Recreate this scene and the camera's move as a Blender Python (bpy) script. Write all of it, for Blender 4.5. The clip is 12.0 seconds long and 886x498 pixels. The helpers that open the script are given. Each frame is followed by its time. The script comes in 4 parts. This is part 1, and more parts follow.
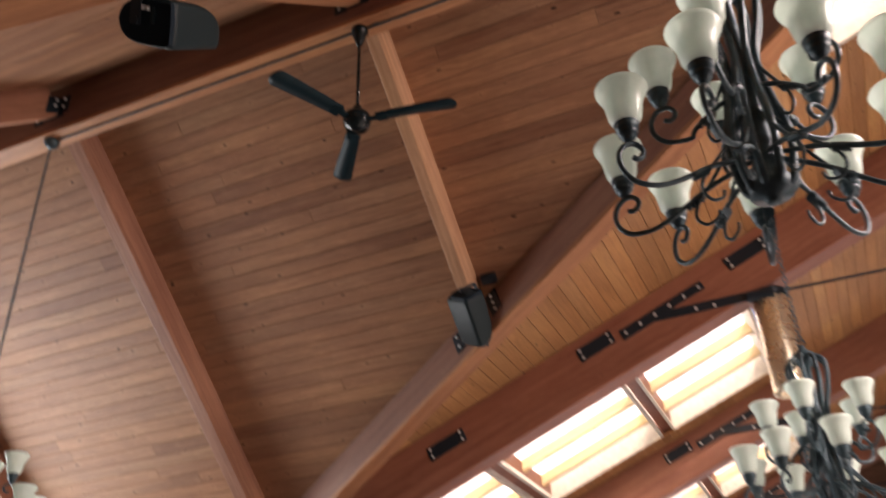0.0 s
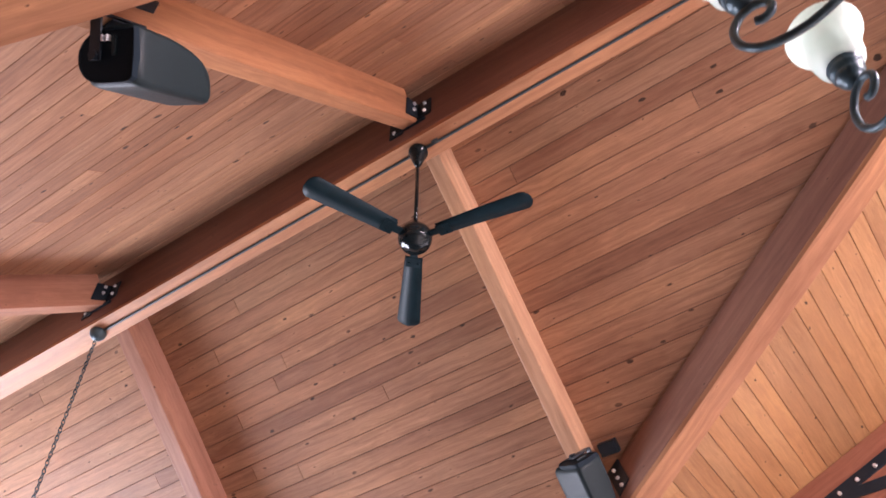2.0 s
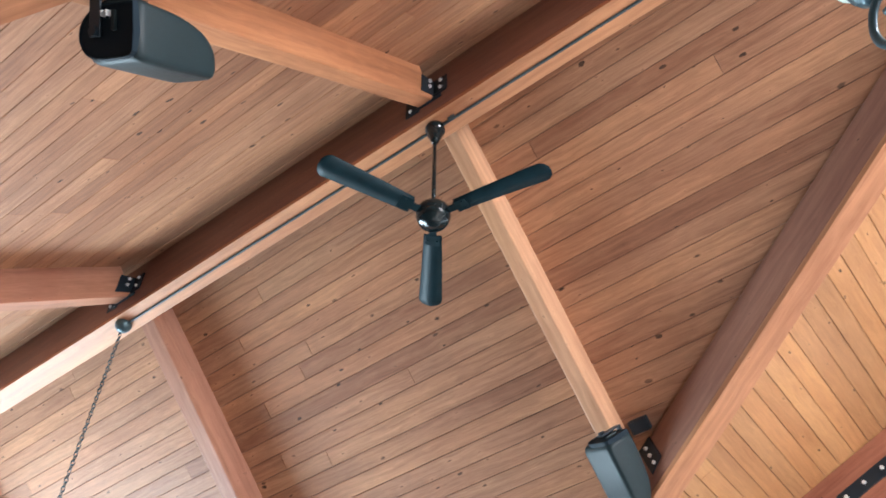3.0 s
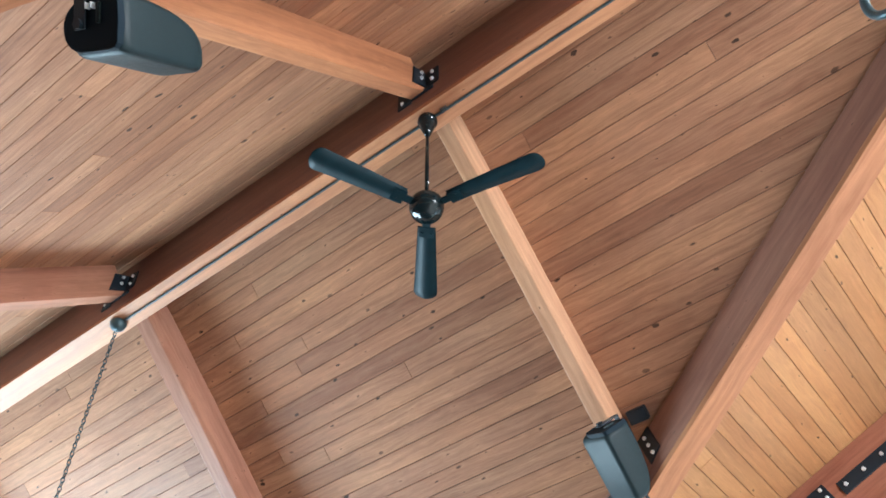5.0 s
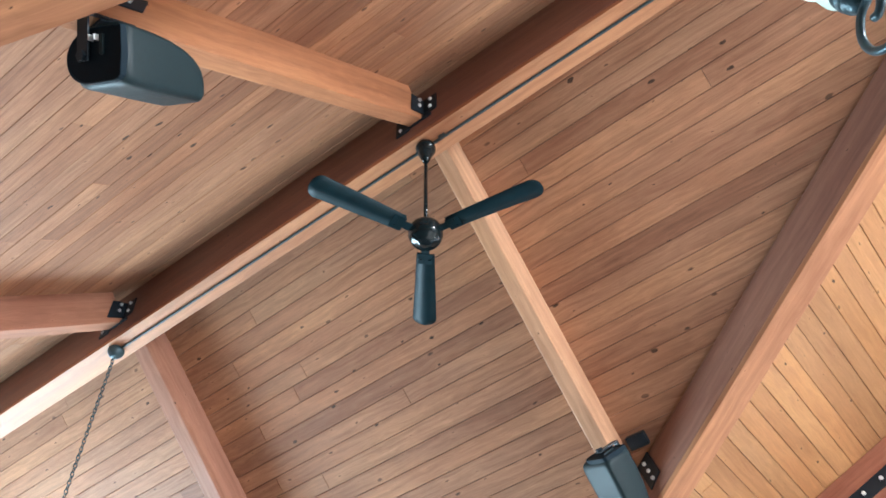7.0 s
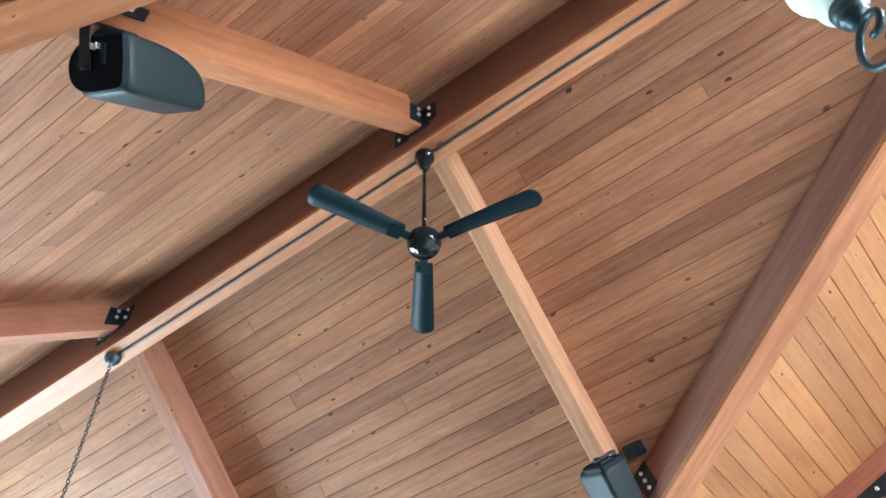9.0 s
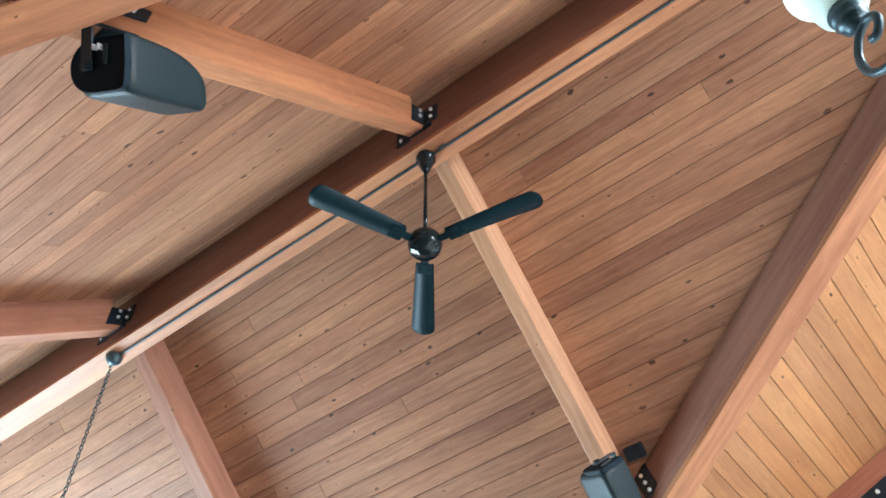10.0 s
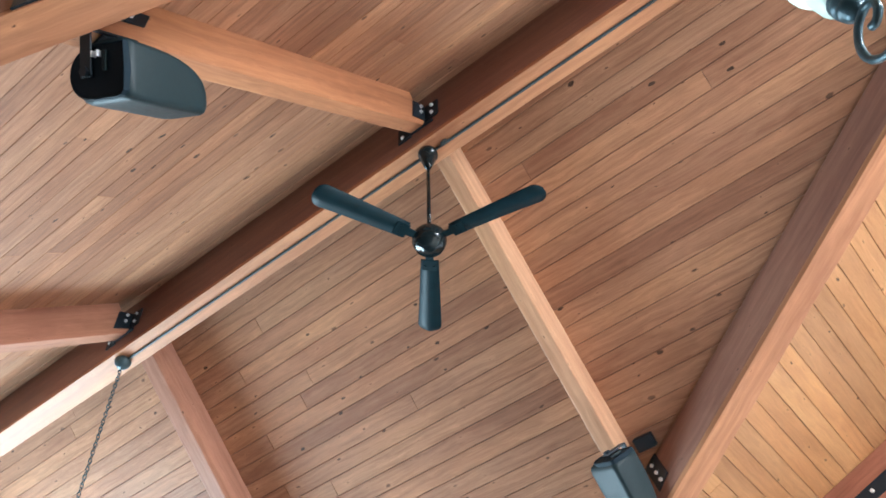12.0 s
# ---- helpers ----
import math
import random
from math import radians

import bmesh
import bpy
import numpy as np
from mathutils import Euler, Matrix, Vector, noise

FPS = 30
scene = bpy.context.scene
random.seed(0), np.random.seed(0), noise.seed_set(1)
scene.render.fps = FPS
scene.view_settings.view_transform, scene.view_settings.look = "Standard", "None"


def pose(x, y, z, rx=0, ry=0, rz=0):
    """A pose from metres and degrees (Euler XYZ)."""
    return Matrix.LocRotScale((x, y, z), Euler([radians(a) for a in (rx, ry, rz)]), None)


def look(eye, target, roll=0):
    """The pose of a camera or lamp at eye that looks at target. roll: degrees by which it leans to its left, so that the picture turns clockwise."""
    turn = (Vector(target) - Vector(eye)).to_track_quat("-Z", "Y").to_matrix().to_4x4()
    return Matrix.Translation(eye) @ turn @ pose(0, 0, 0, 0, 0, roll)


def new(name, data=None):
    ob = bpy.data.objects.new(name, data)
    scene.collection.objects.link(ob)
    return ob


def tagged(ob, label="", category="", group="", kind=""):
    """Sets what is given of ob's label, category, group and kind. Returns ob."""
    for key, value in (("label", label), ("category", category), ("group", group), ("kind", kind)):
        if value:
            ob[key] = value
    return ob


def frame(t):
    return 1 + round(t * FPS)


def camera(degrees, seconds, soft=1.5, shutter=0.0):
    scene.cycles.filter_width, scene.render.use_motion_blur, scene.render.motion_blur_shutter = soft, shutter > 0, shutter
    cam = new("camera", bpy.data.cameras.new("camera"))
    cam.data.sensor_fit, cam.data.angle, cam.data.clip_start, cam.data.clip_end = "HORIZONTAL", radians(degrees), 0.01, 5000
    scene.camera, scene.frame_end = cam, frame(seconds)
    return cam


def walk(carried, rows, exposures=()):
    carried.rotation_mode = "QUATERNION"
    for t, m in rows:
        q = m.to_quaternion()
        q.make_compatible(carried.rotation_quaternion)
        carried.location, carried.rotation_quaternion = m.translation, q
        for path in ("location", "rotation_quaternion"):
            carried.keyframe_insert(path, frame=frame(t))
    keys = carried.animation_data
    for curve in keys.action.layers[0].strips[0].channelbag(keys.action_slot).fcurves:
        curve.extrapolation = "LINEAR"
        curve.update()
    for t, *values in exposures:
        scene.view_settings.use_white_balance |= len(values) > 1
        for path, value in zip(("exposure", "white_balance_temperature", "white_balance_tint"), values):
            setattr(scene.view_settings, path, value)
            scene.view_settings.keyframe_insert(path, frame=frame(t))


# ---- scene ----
cam = camera(53.2, 12.0, soft=1.7, shutter=0.4)
PATH = [
    (0, (-0.254, 0.624, 1.539), (-0.954, 2.202, 2.549), -1.6),
    (0.4, (-0.364, 0.912, 1.504), (-1.117, 2.317, 2.711), -1.7),
    (0.5, (-0.379, 0.982, 1.502), (-1.135, 2.365, 2.733), -2.2),
    (1, (-0.423, 1.328, 1.534), (-1.203, 2.611, 2.855), -1.8),
    (1.5, (-0.494, 1.601, 1.561), (-1.315, 2.79, 2.943), 0.5),
    (2, (-0.621, 1.814, 1.597), (-1.375, 2.915, 3.087), -0.0),
    (2.5, (-0.643, 1.921, 1.613), (-1.413, 3.0, 3.111), -0.9),
    (3, (-0.634, 1.932, 1.603), (-1.454, 2.999, 3.083), 0.5),
    (3.2, (-0.628, 1.939, 1.603), (-1.473, 2.984, 3.084), 1.1),
    (5, (-0.64, 1.966, 1.606), (-1.459, 3.04, 3.08), -0.6),
    (5.5, (-0.638, 1.966, 1.611), (-1.452, 3.04, 3.088), -1.0),
    (6, (-0.642, 1.96, 1.607), (-1.448, 3.019, 3.1), -1.1),
    (6.5, (-0.639, 1.953, 1.603), (-1.439, 3.006, 3.103), -1.0),
    (7, (-0.641, 1.942, 1.606), (-1.428, 2.992, 3.116), -1.2),
    (7.5, (-0.647, 1.934, 1.605), (-1.417, 2.981, 3.125), -1.2),
    (9.5, (-0.638, 1.927, 1.604), (-1.412, 2.971, 3.124), -1.1),
    (10, (-0.635, 1.927, 1.603), (-1.41, 2.968, 3.124), -0.8),
    (10.5, (-0.635, 1.919, 1.609), (-1.408, 2.961, 3.131), -0.8),
    (11, (-0.635, 1.92, 1.608), (-1.412, 2.968, 3.123), -0.8),
    (11.5, (-0.631, 1.927, 1.609), (-1.41, 2.984, 3.117), -1.0),
    (12, (-0.629, 1.924, 1.61), (-1.42, 2.966, 3.122), -2.0),
]
walk(cam, [(t, look(eye, target, roll)) for t, eye, target, roll in PATH],
     [(0, 1.3, 7500, 31), (0.5, 1.62, 6300, 29), (1.0, 2.08, 6800, 50), (1.5, 2.36, 6750, 47), (2.0, 2.56, 6550, 40), (2.5, 2.70, 6250, 24), (3.0, 2.82, 5880, 12), (5.0, 2.85, 5600, 6), (12.0, 2.85, 5600, 6)])

# ---- light and sky ----
world = bpy.data.worlds.new("sky")
scene.world = world
world.use_nodes = True
wn = world.node_tree.nodes
sky = wn.new("ShaderNodeTexSky")
sky.sky_type, sky.sun_disc = "NISHITA", False
sky.dust_density, sky.ozone_density = 5.0, 0.4
sky.sun_elevation, sky.sun_rotation = radians(50), radians(160)
world.node_tree.links.new(sky.outputs["Color"], wn["Background"].inputs["Color"])
wn["Background"].inputs["Strength"].default_value = 0.15
sun = new("sun", bpy.data.lights.new("sun", "SUN"))
sun.data.energy, sun.data.angle, sun.data.color = 5.0, radians(0.5), (1.0, 0.94, 0.84)
sun.matrix_world = look((2.5, -7, 9), (0, 0, 0))


def window_light(name, at, aim, width, height, watts, colour):
    """Area lamp added in an unseen opening, standing in for daylight."""
    lamp = new(name, bpy.data.lights.new(name, "AREA"))
    lamp.data.shape, lamp.data.size, lamp.data.size_y = "RECTANGLE", width, height
    lamp.data.energy, lamp.data.color = watts, colour
    lamp.matrix_world = look(at, aim)
    return lamp


# openings out of view, assumed and placed from how the ceiling is lit
window_light("unseen_window_east", (7.85, 3.9, 1.7), (4.4, 3.9, 0.0), 5.6, 2.2, 75, (1.0, 0.96, 0.93))
# added source high on the unseen east slope, brightens the rafters' east faces
window_light("added_skylight_east", (3.05, 3.3, 4.50), (2.66, 3.3, 3.58), 1.5, 1.2, 122, (1.0, 0.95, 0.90))
window_light("unseen_window_west", (-8.25, 5.1, 2.8), (-5.0, 5.1, 2.6), 3.6, 2.6, 132, (0.78, 0.96, 1.0))
window_light("unseen_window_north", (0.0, 13.45, 1.9), (0.0, 10.5, 0.6), 9.0, 2.4, 60, (0.92, 0.97, 1.0))

# ---- materials ----


def material(name):
    m = bpy.data.materials.new(name)
    m.use_nodes = True
    t = m.node_tree
    return m, t.nodes, t.links, t.nodes["Principled BSDF"]


def ramp(nodes, links, source, stops):
    r = nodes.new("ShaderNodeValToRGB")
    e = r.color_ramp.elements
    while len(e) < len(stops):
        e.new(0.5)
    for el, (p, c) in zip(e, stops):
        el.position, el.color = p, (*c, 1) if len(c) == 3 else c
    links.new(source, r.inputs[0])
    return r.outputs[0]


def math_node(nodes, links, op, a, b=0.0, c=0.0):
    n = nodes.new("ShaderNodeMath")
    n.operation = op
    for k, v in enumerate((a, b, c)):
        if isinstance(v, (int, float)):
            n.inputs[k].default_value = v
        else:
            links.new(v, n.inputs[k])
    return n.outputs[0]


def mix_colour(nodes, links, kind, factor, a, b):
    n = nodes.new("ShaderNodeMix")
    n.data_type, n.blend_type = "RGBA", kind
    for k, v in ((0, factor), (6, a), (7, b)):
        if isinstance(v, (int, float)):
            n.inputs[k].default_value = v
        elif isinstance(v, tuple):
            n.inputs[k].default_value = (*v, 1)
        else:
            links.new(v, n.inputs[k])
    return n.outputs[2]


def wood(name, light, dark, knots=1.0, per_board=False, spread=0.35, rough=0.5):
    """Stained softwood with its grain along the local x axis."""
    m, n, l, bsdf = material(name)
    coord = n.new("ShaderNodeTexCoord").outputs["Object"]
    rand = n.new("ShaderNodeNewGeometry").outputs["Random Per Island"] if per_board else n.new("ShaderNodeObjectInfo").outputs["Random"]
    shift = n.new("ShaderNodeCombineXYZ")
    l.new(math_node(n, l, "MULTIPLY", rand, 37.0), shift.inputs[0])
    l.new(math_node(n, l, "MULTIPLY", rand, 11.0), shift.inputs[1])
    l.new(math_node(n, l, "MULTIPLY", rand, 5.0), shift.inputs[2])
    place = n.new("ShaderNodeVectorMath")
    place.operation = "ADD"
    l.new(coord, place.inputs[0])
    l.new(shift.outputs[0], place.inputs[1])

    def scaled(v):
        s = n.new("ShaderNodeVectorMath")
        s.operation = "MULTIPLY"
        l.new(place.outputs[0], s.inputs[0])
        s.inputs[1].default_value = v
        return s.outputs[0]

    def cloud(v, scale, detail=4.0, rough_=0.55):
        t = n.new("ShaderNodeTexNoise")
        t.inputs["Scale"].default_value, t.inputs["Detail"].default_value, t.inputs["Roughness"].default_value = scale, detail, rough_
        l.new(v, t.inputs["Vector"])
        return t.outputs["Fac"]

    # the grain wanders a little
    wander = n.new("ShaderNodeTexNoise")
    wander.inputs["Scale"].default_value, wander.inputs["Detail"].default_value = 1.0, 2.0
    l.new(scaled((3.2, 9.0, 9.0)), wander.inputs["Vector"])
    offset = n.new("ShaderNodeVectorMath")
    offset.operation = "MULTIPLY_ADD"
    l.new(wander.outputs["Color"], offset.inputs[0])
    offset.inputs[1].default_value = (0.0, 0.05, 0.05)
    l.new(place.outputs[0], offset.inputs[2])
    place = offset
    # knots
    cells = n.new("ShaderNodeTexVoronoi")
    cells.voronoi_dimensions = "2D"
    cells.inputs["Scale"].default_value = 1.0
    apart = n.new("ShaderNodeSeparateXYZ")
    l.new(scaled((5.6, 12.5, 12.5)), apart.inputs[0])
    flat = n.new("ShaderNodeCombineXYZ")
    l.new(apart.outputs[0], flat.inputs[0])
    l.new(math_node(n, l, "ADD", apart.outputs[1], apart.outputs[2]), flat.inputs[1])
    l.new(flat.outputs[0], cells.inputs["Vector"])
    split = n.new("ShaderNodeSeparateColor")
    l.new(cells.outputs["Color"], split.inputs[0])
    size = math_node(n, l, "MULTIPLY_ADD", math_node(n, l, "POWER", split.outputs[0], 3.6), 0.125 * knots, -0.022)
    rag = cloud(scaled((26, 60, 60)), 1.0, 2, 0.6)
    near = math_node(n, l, "SUBTRACT", math_node(n, l, "MULTIPLY_ADD", math_node(n, l, "SUBTRACT", rag, 0.5), 0.20, cells.outputs["Distance"]), size)
    knot = n.new("ShaderNodeMapRange")
    knot.inputs[1].default_value, knot.inputs[2].default_value, knot.inputs[3].default_value, knot.inputs[4].default_value = -0.03, 0.016, 1, 0
    l.new(near, knot.inputs[0])
    halo = n.new("ShaderNodeMapRange")
    halo.inputs[1].default_value, halo.inputs[2].default_value, halo.inputs[3].default_value, halo.inputs[4].default_value = 0.0, 0.25, 1, 0
    l.new(near, halo.inputs[0])
    # grain: long streaks and a fine fibre
    streak = cloud(scaled((1.6, 46, 46) if per_board else (0.9, 26, 26)), 1.0, 5, 0.66 if per_board else 0.58)
    fibre = cloud(scaled((7, 240, 240)), 1.0, 3, 0.6)
    blotch = cloud(scaled((0.9, 3.2, 3.2)), 1.0, 3, 0.5)
    bend = math_node(n, l, "MULTIPLY_ADD", halo.outputs[0], 0.10, streak)
    mid = tuple((a * 0.55 + b * 0.45) for a, b in zip(light, dark))
    col = ramp(n, l, bend, [(0.26, dark), (0.45, mid), (0.62, light), (0.85, tuple(min(1, c * 1.18) for c in light))])
    col = mix_colour(n, l, "MULTIPLY", 0.4 if per_board else 0.3, col, ramp(n, l, fibre, [(0.3, (0.60, 0.55, 0.51)), (0.62, (1, 1, 1))]))
    col = mix_colour(n, l, "MULTIPLY", 0.8, col, ramp(n, l, blotch, [(0.3, (0.74, 0.66, 0.63)), (0.5, (0.96, 0.93, 0.91)), (0.72, (1.13, 1.14, 1.05))]))
    tone = ramp(n, l, rand, [(0.0, (1 - spread, 1 - spread * 1.25, 1 - spread * 1.3)), (0.3, (1, 0.94, 0.90)), (0.55, (0.90, 0.88, 0.88)), (0.8, (1.0, 0.90, 0.83)), (1.0, (1 + spread * 0.5, 1 + spread * 0.6, 1 + spread * 0.45))])
    col = mix_colour(n, l, "MULTIPLY", 1.0, col, tone)
    ragged = cloud(scaled((40, 90, 90)), 1.0, 2, 0.6)
    deep = math_node(n, l, "MULTIPLY", math_node(n, l, "MULTIPLY_ADD", split.outputs[1], 0.45, 0.6), math_node(n, l, "MULTIPLY_ADD", ragged, 0.8, 0.65))
    col = mix_colour(n, l, "MIX", math_node(n, l, "MINIMUM", math_node(n, l, "MULTIPLY", knot.outputs[0], deep), 0.92), col, tuple(c * 0.07 for c in dark))
    l.new(col, bsdf.inputs["Base Color"])
    l.new(math_node(n, l, "MULTIPLY_ADD", streak, 0.25, rough - 0.1), bsdf.inputs["Roughness"])
    bsdf.inputs["Specular IOR Level"].default_value = 0.3
    bump = n.new("ShaderNodeBump")
    bump.inputs["Strength"].default_value, bump.inputs["Distance"].default_value = 0.35, 0.003
    l.new(math_node(n, l, "MULTIPLY_ADD", fibre, 0.5, streak), bump.inputs["Height"])
    l.new(bump.outputs[0], bsdf.inputs["Normal"])
    return m


def plain(name, colour, rough=0.5, metal=0.0, wear=0.12, scale=18.0, relief=0.0015, gloss=0.5):
    m, n, l, bsdf = material(name)
    bsdf.inputs["Specular IOR Level"].default_value = gloss
    coord = n.new("ShaderNodeTexCoord").outputs["Object"]
    facs = []
    for s, d in ((scale, 4.0), (scale * 7, 2.0)):
        t = n.new("ShaderNodeTexNoise")
        t.inputs["Scale"].default_value, t.inputs["Detail"].default_value = s, d
        l.new(coord, t.inputs["Vector"])
        facs.append(t.outputs["Fac"])
    col = ramp(n, l, facs[0], [(0.3, tuple(c * (1 - wear) for c in colour)), (0.7, tuple(min(1, c * (1 + wear)) for c in colour))])
    l.new(col, bsdf.inputs["Base Color"])
    bsdf.inputs["Metallic"].default_value = metal
    l.new(math_node(n, l, "MULTIPLY_ADD", facs[0], 0.2, rough - 0.1), bsdf.inputs["Roughness"])
    bump = n.new("ShaderNodeBump")
    bump.inputs["Strength"].default_value, bump.inputs["Distance"].default_value = 0.3, relief
    l.new(facs[1], bump.inputs["Height"])
    l.new(bump.outputs[0], bsdf.inputs["Normal"])
    return m


WOOD_BOARD = wood("stained_cedar_boards", (0.495, 0.282, 0.170), (0.285, 0.146, 0.086), 1.1, True, 0.30, 0.5)
WOOD_BOARD_B = wood("honey_cedar_boards", (0.54, 0.315, 0.148), (0.41, 0.217, 0.098), 1.0, True, 0.18, 0.45)
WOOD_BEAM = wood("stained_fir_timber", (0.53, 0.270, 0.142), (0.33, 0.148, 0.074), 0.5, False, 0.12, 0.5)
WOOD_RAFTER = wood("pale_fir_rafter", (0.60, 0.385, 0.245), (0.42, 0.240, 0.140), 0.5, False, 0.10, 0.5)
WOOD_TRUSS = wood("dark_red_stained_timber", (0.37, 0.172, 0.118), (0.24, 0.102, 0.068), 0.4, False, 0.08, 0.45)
# rafter timber made darker and redder for the shade on its east faces
WOOD_SHADED_WEST = wood("red_shaded_rafter", (0.43, 0.225, 0.155), (0.29, 0.138, 0.092), 0.5, False, 0.08, 0.45)
# darker than the other timber: the shade on upright beam faces is in the colour
WOOD_SHADED = wood("shade_darkened_timber", (0.32, 0.172, 0.128), (0.21, 0.106, 0.078), 0.5, False, 0.08, 0.45)
WOOD_PALE = wood("pale_pine", (0.84, 0.72, 0.44), (0.70, 0.56, 0.32), 0.4, False, 0.1, 0.6)
STEEL = plain("black_painted_steel", (0.011, 0.019, 0.027), 0.45, 0.0, gloss=0.3)
BOLT = plain("galvanised_bolt", (0.78, 0.82, 0.84), 0.35, 0.3)
IRON = plain("wrought_iron", (0.042, 0.082, 0.100), 0.34, 0.25, 0.3, 40, 0.003)
FAN_BLACK = plain("glossy_black_enamel", (0.006, 0.012, 0.014), 0.10, 0.0, 0.2, gloss=0.35)
FAN_BLADE = plain("satin_black_blade", (0.004, 0.017, 0.023), 0.46, 0.0, 0.2, gloss=0.12)
SPEAKER = plain("speaker_plastic", (0.010, 0.021, 0.024), 0.48, 0.0, 0.1, 60, 0.001, 0.2)
SPEAKER_DARK = plain("speaker_recess", (0.009, 0.018, 0.026), 0.6, 0.0, 0.1, 60, 0.001, 0.1)
SATIN = plain("satin_champagne_metal", (0.74, 0.68, 0.52), 0.28, 0.85, 0.08)
CABLE = plain("cable_sheath", (0.045, 0.065, 0.070), 0.45)
CURB = plain("painted_curb", (0.62, 0.60, 0.52), 0.6)
# assumed finish of the unseen walls, dark so that little light comes sideways
WALL = wood("unseen_dark_wall", (0.20, 0.115, 0.075), (0.11, 0.06, 0.04), 0.5, False, 0.1, 0.6)
# two assumed finishes of the unseen floor, chosen for how much light they bounce
FLOOR = plain("pale_bounce_floor", (0.56, 0.53, 0.49), 0.5, 0, 0.15, 2)
FLOOR_DARK = plain("dark_no_bounce_floor", (0.055, 0.040, 0.035), 0.9, 0, 0.2, 6)


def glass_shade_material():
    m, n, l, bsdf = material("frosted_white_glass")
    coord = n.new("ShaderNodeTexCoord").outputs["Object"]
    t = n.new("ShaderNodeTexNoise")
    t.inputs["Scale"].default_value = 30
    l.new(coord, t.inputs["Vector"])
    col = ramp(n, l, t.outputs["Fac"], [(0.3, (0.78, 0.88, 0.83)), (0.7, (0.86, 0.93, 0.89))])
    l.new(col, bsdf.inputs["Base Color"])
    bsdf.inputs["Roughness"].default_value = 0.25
    # a weak glow is added to the glass itself; no bulb is modelled
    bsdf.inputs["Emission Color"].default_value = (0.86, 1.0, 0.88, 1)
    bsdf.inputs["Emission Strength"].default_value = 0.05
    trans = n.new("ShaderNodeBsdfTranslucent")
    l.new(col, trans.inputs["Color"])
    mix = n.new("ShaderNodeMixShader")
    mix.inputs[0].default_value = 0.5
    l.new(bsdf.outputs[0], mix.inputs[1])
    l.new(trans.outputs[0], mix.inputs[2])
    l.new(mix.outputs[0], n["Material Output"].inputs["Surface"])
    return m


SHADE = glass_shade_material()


def pane_material():
    m, n, l, bsdf = material("frosted_skylight_acrylic")
    bsdf.inputs["Base Color"].default_value = (0.85, 0.86, 0.86, 1)
    bsdf.inputs["Roughness"].default_value = 0.4
    trans = n.new("ShaderNodeBsdfTranslucent")
    trans.inputs["Color"].default_value = (0.92, 0.92, 0.90, 1)
    mix = n.new("ShaderNodeMixShader")
    mix.inputs[0].default_value = 0.5
    clear = n.new("ShaderNodeBsdfTransparent")
    l.new(clear.outputs[0], mix.inputs[1])
    l.new(trans.outputs[0], mix.inputs[2])
    l.new(mix.outputs[0], n["Material Output"].inputs["Surface"])
    return m


GLAZING = pane_material()

# ---- mesh helpers ----


def link_mesh(name, bm, mat, smooth=False):
    me = bpy.data.meshes.new(name)
    bm.normal_update()
    bm.to_mesh(me)
    bm.free()
    if smooth:
        for p in me.polygons:
            p.use_smooth = True
    me.materials.append(mat)
    return new(name, me)


def thing(name, label, category, group="", kind="", at=None):
    ob = new(name)
    ob.empty_display_size = 0.1
    if at is not None:
        ob.matrix_world = at
    return tagged(ob, label, category, group, kind)


def part(name, bm, mat, parent, label="", at=None, smooth=False):
    ob = link_mesh(name, bm, mat, smooth)
    ob.parent = parent
    if at is not None:
        ob.matrix_basis = at
    return tagged(ob, label)


def share(name, ob, parent, at):
    """Another object on the same mesh."""
    o = new(name, ob.data)
    o.parent = parent
    o.matrix_basis = at
    return o


def box(bm, x0, x1, y0, y1, z0, z1, bevel=0.0):
    b = bmesh.new()
    bmesh.ops.create_cube(b, size=1.0)
    for v in b.verts:
        v.co = Vector(((x0 + x1) / 2 + v.co.x * (x1 - x0), (y0 + y1) / 2 + v.co.y * (y1 - y0), (z0 + z1) / 2 + v.co.z * (z1 - z0)))
    if bevel:
        bmesh.ops.bevel(b, geom=b.edges[:], offset=bevel, segments=2, affect="EDGES", profile=0.6)
    merge(bm, b)
    return bm


def merge(bm, other, m=None):
    if m is not None:
        bmesh.ops.transform(other, matrix=m, verts=other.verts[:])
    me = bpy.data.meshes.new("tmp")
    other.to_mesh(me)
    other.free()
    bm.from_mesh(me)
    bpy.data.meshes.remove(me)


def lathe(bm, profile, steps=24, m=None):
    """A turned shape: profile of (radius, height)."""
    b = bmesh.new()
    rings = []
    for r, z in profile:
        if r < 1e-5:
            rings.append([b.verts.new((0, 0, z))])
        else:
            rings.append([b.verts.new((r * math.cos(2 * math.pi * k / steps), r * math.sin(2 * math.pi * k / steps), z)) for k in range(steps)])
    for lo, hi in zip(rings, rings[1:]):
        for k in range(steps):
            j = (k + 1) % steps
            if len(lo) == 1 and len(hi) == 1:
                continue
            if len(lo) == 1:
                b.faces.new((lo[0], hi[j], hi[k]))
            elif len(hi) == 1:
                b.faces.new((lo[k], lo[j], hi[0]))
            else:
                b.faces.new((lo[k], lo[j], hi[j], hi[k]))
    bmesh.ops.recalc_face_normals(b, faces=b.faces[:])
    merge(bm, b, m)
    return bm


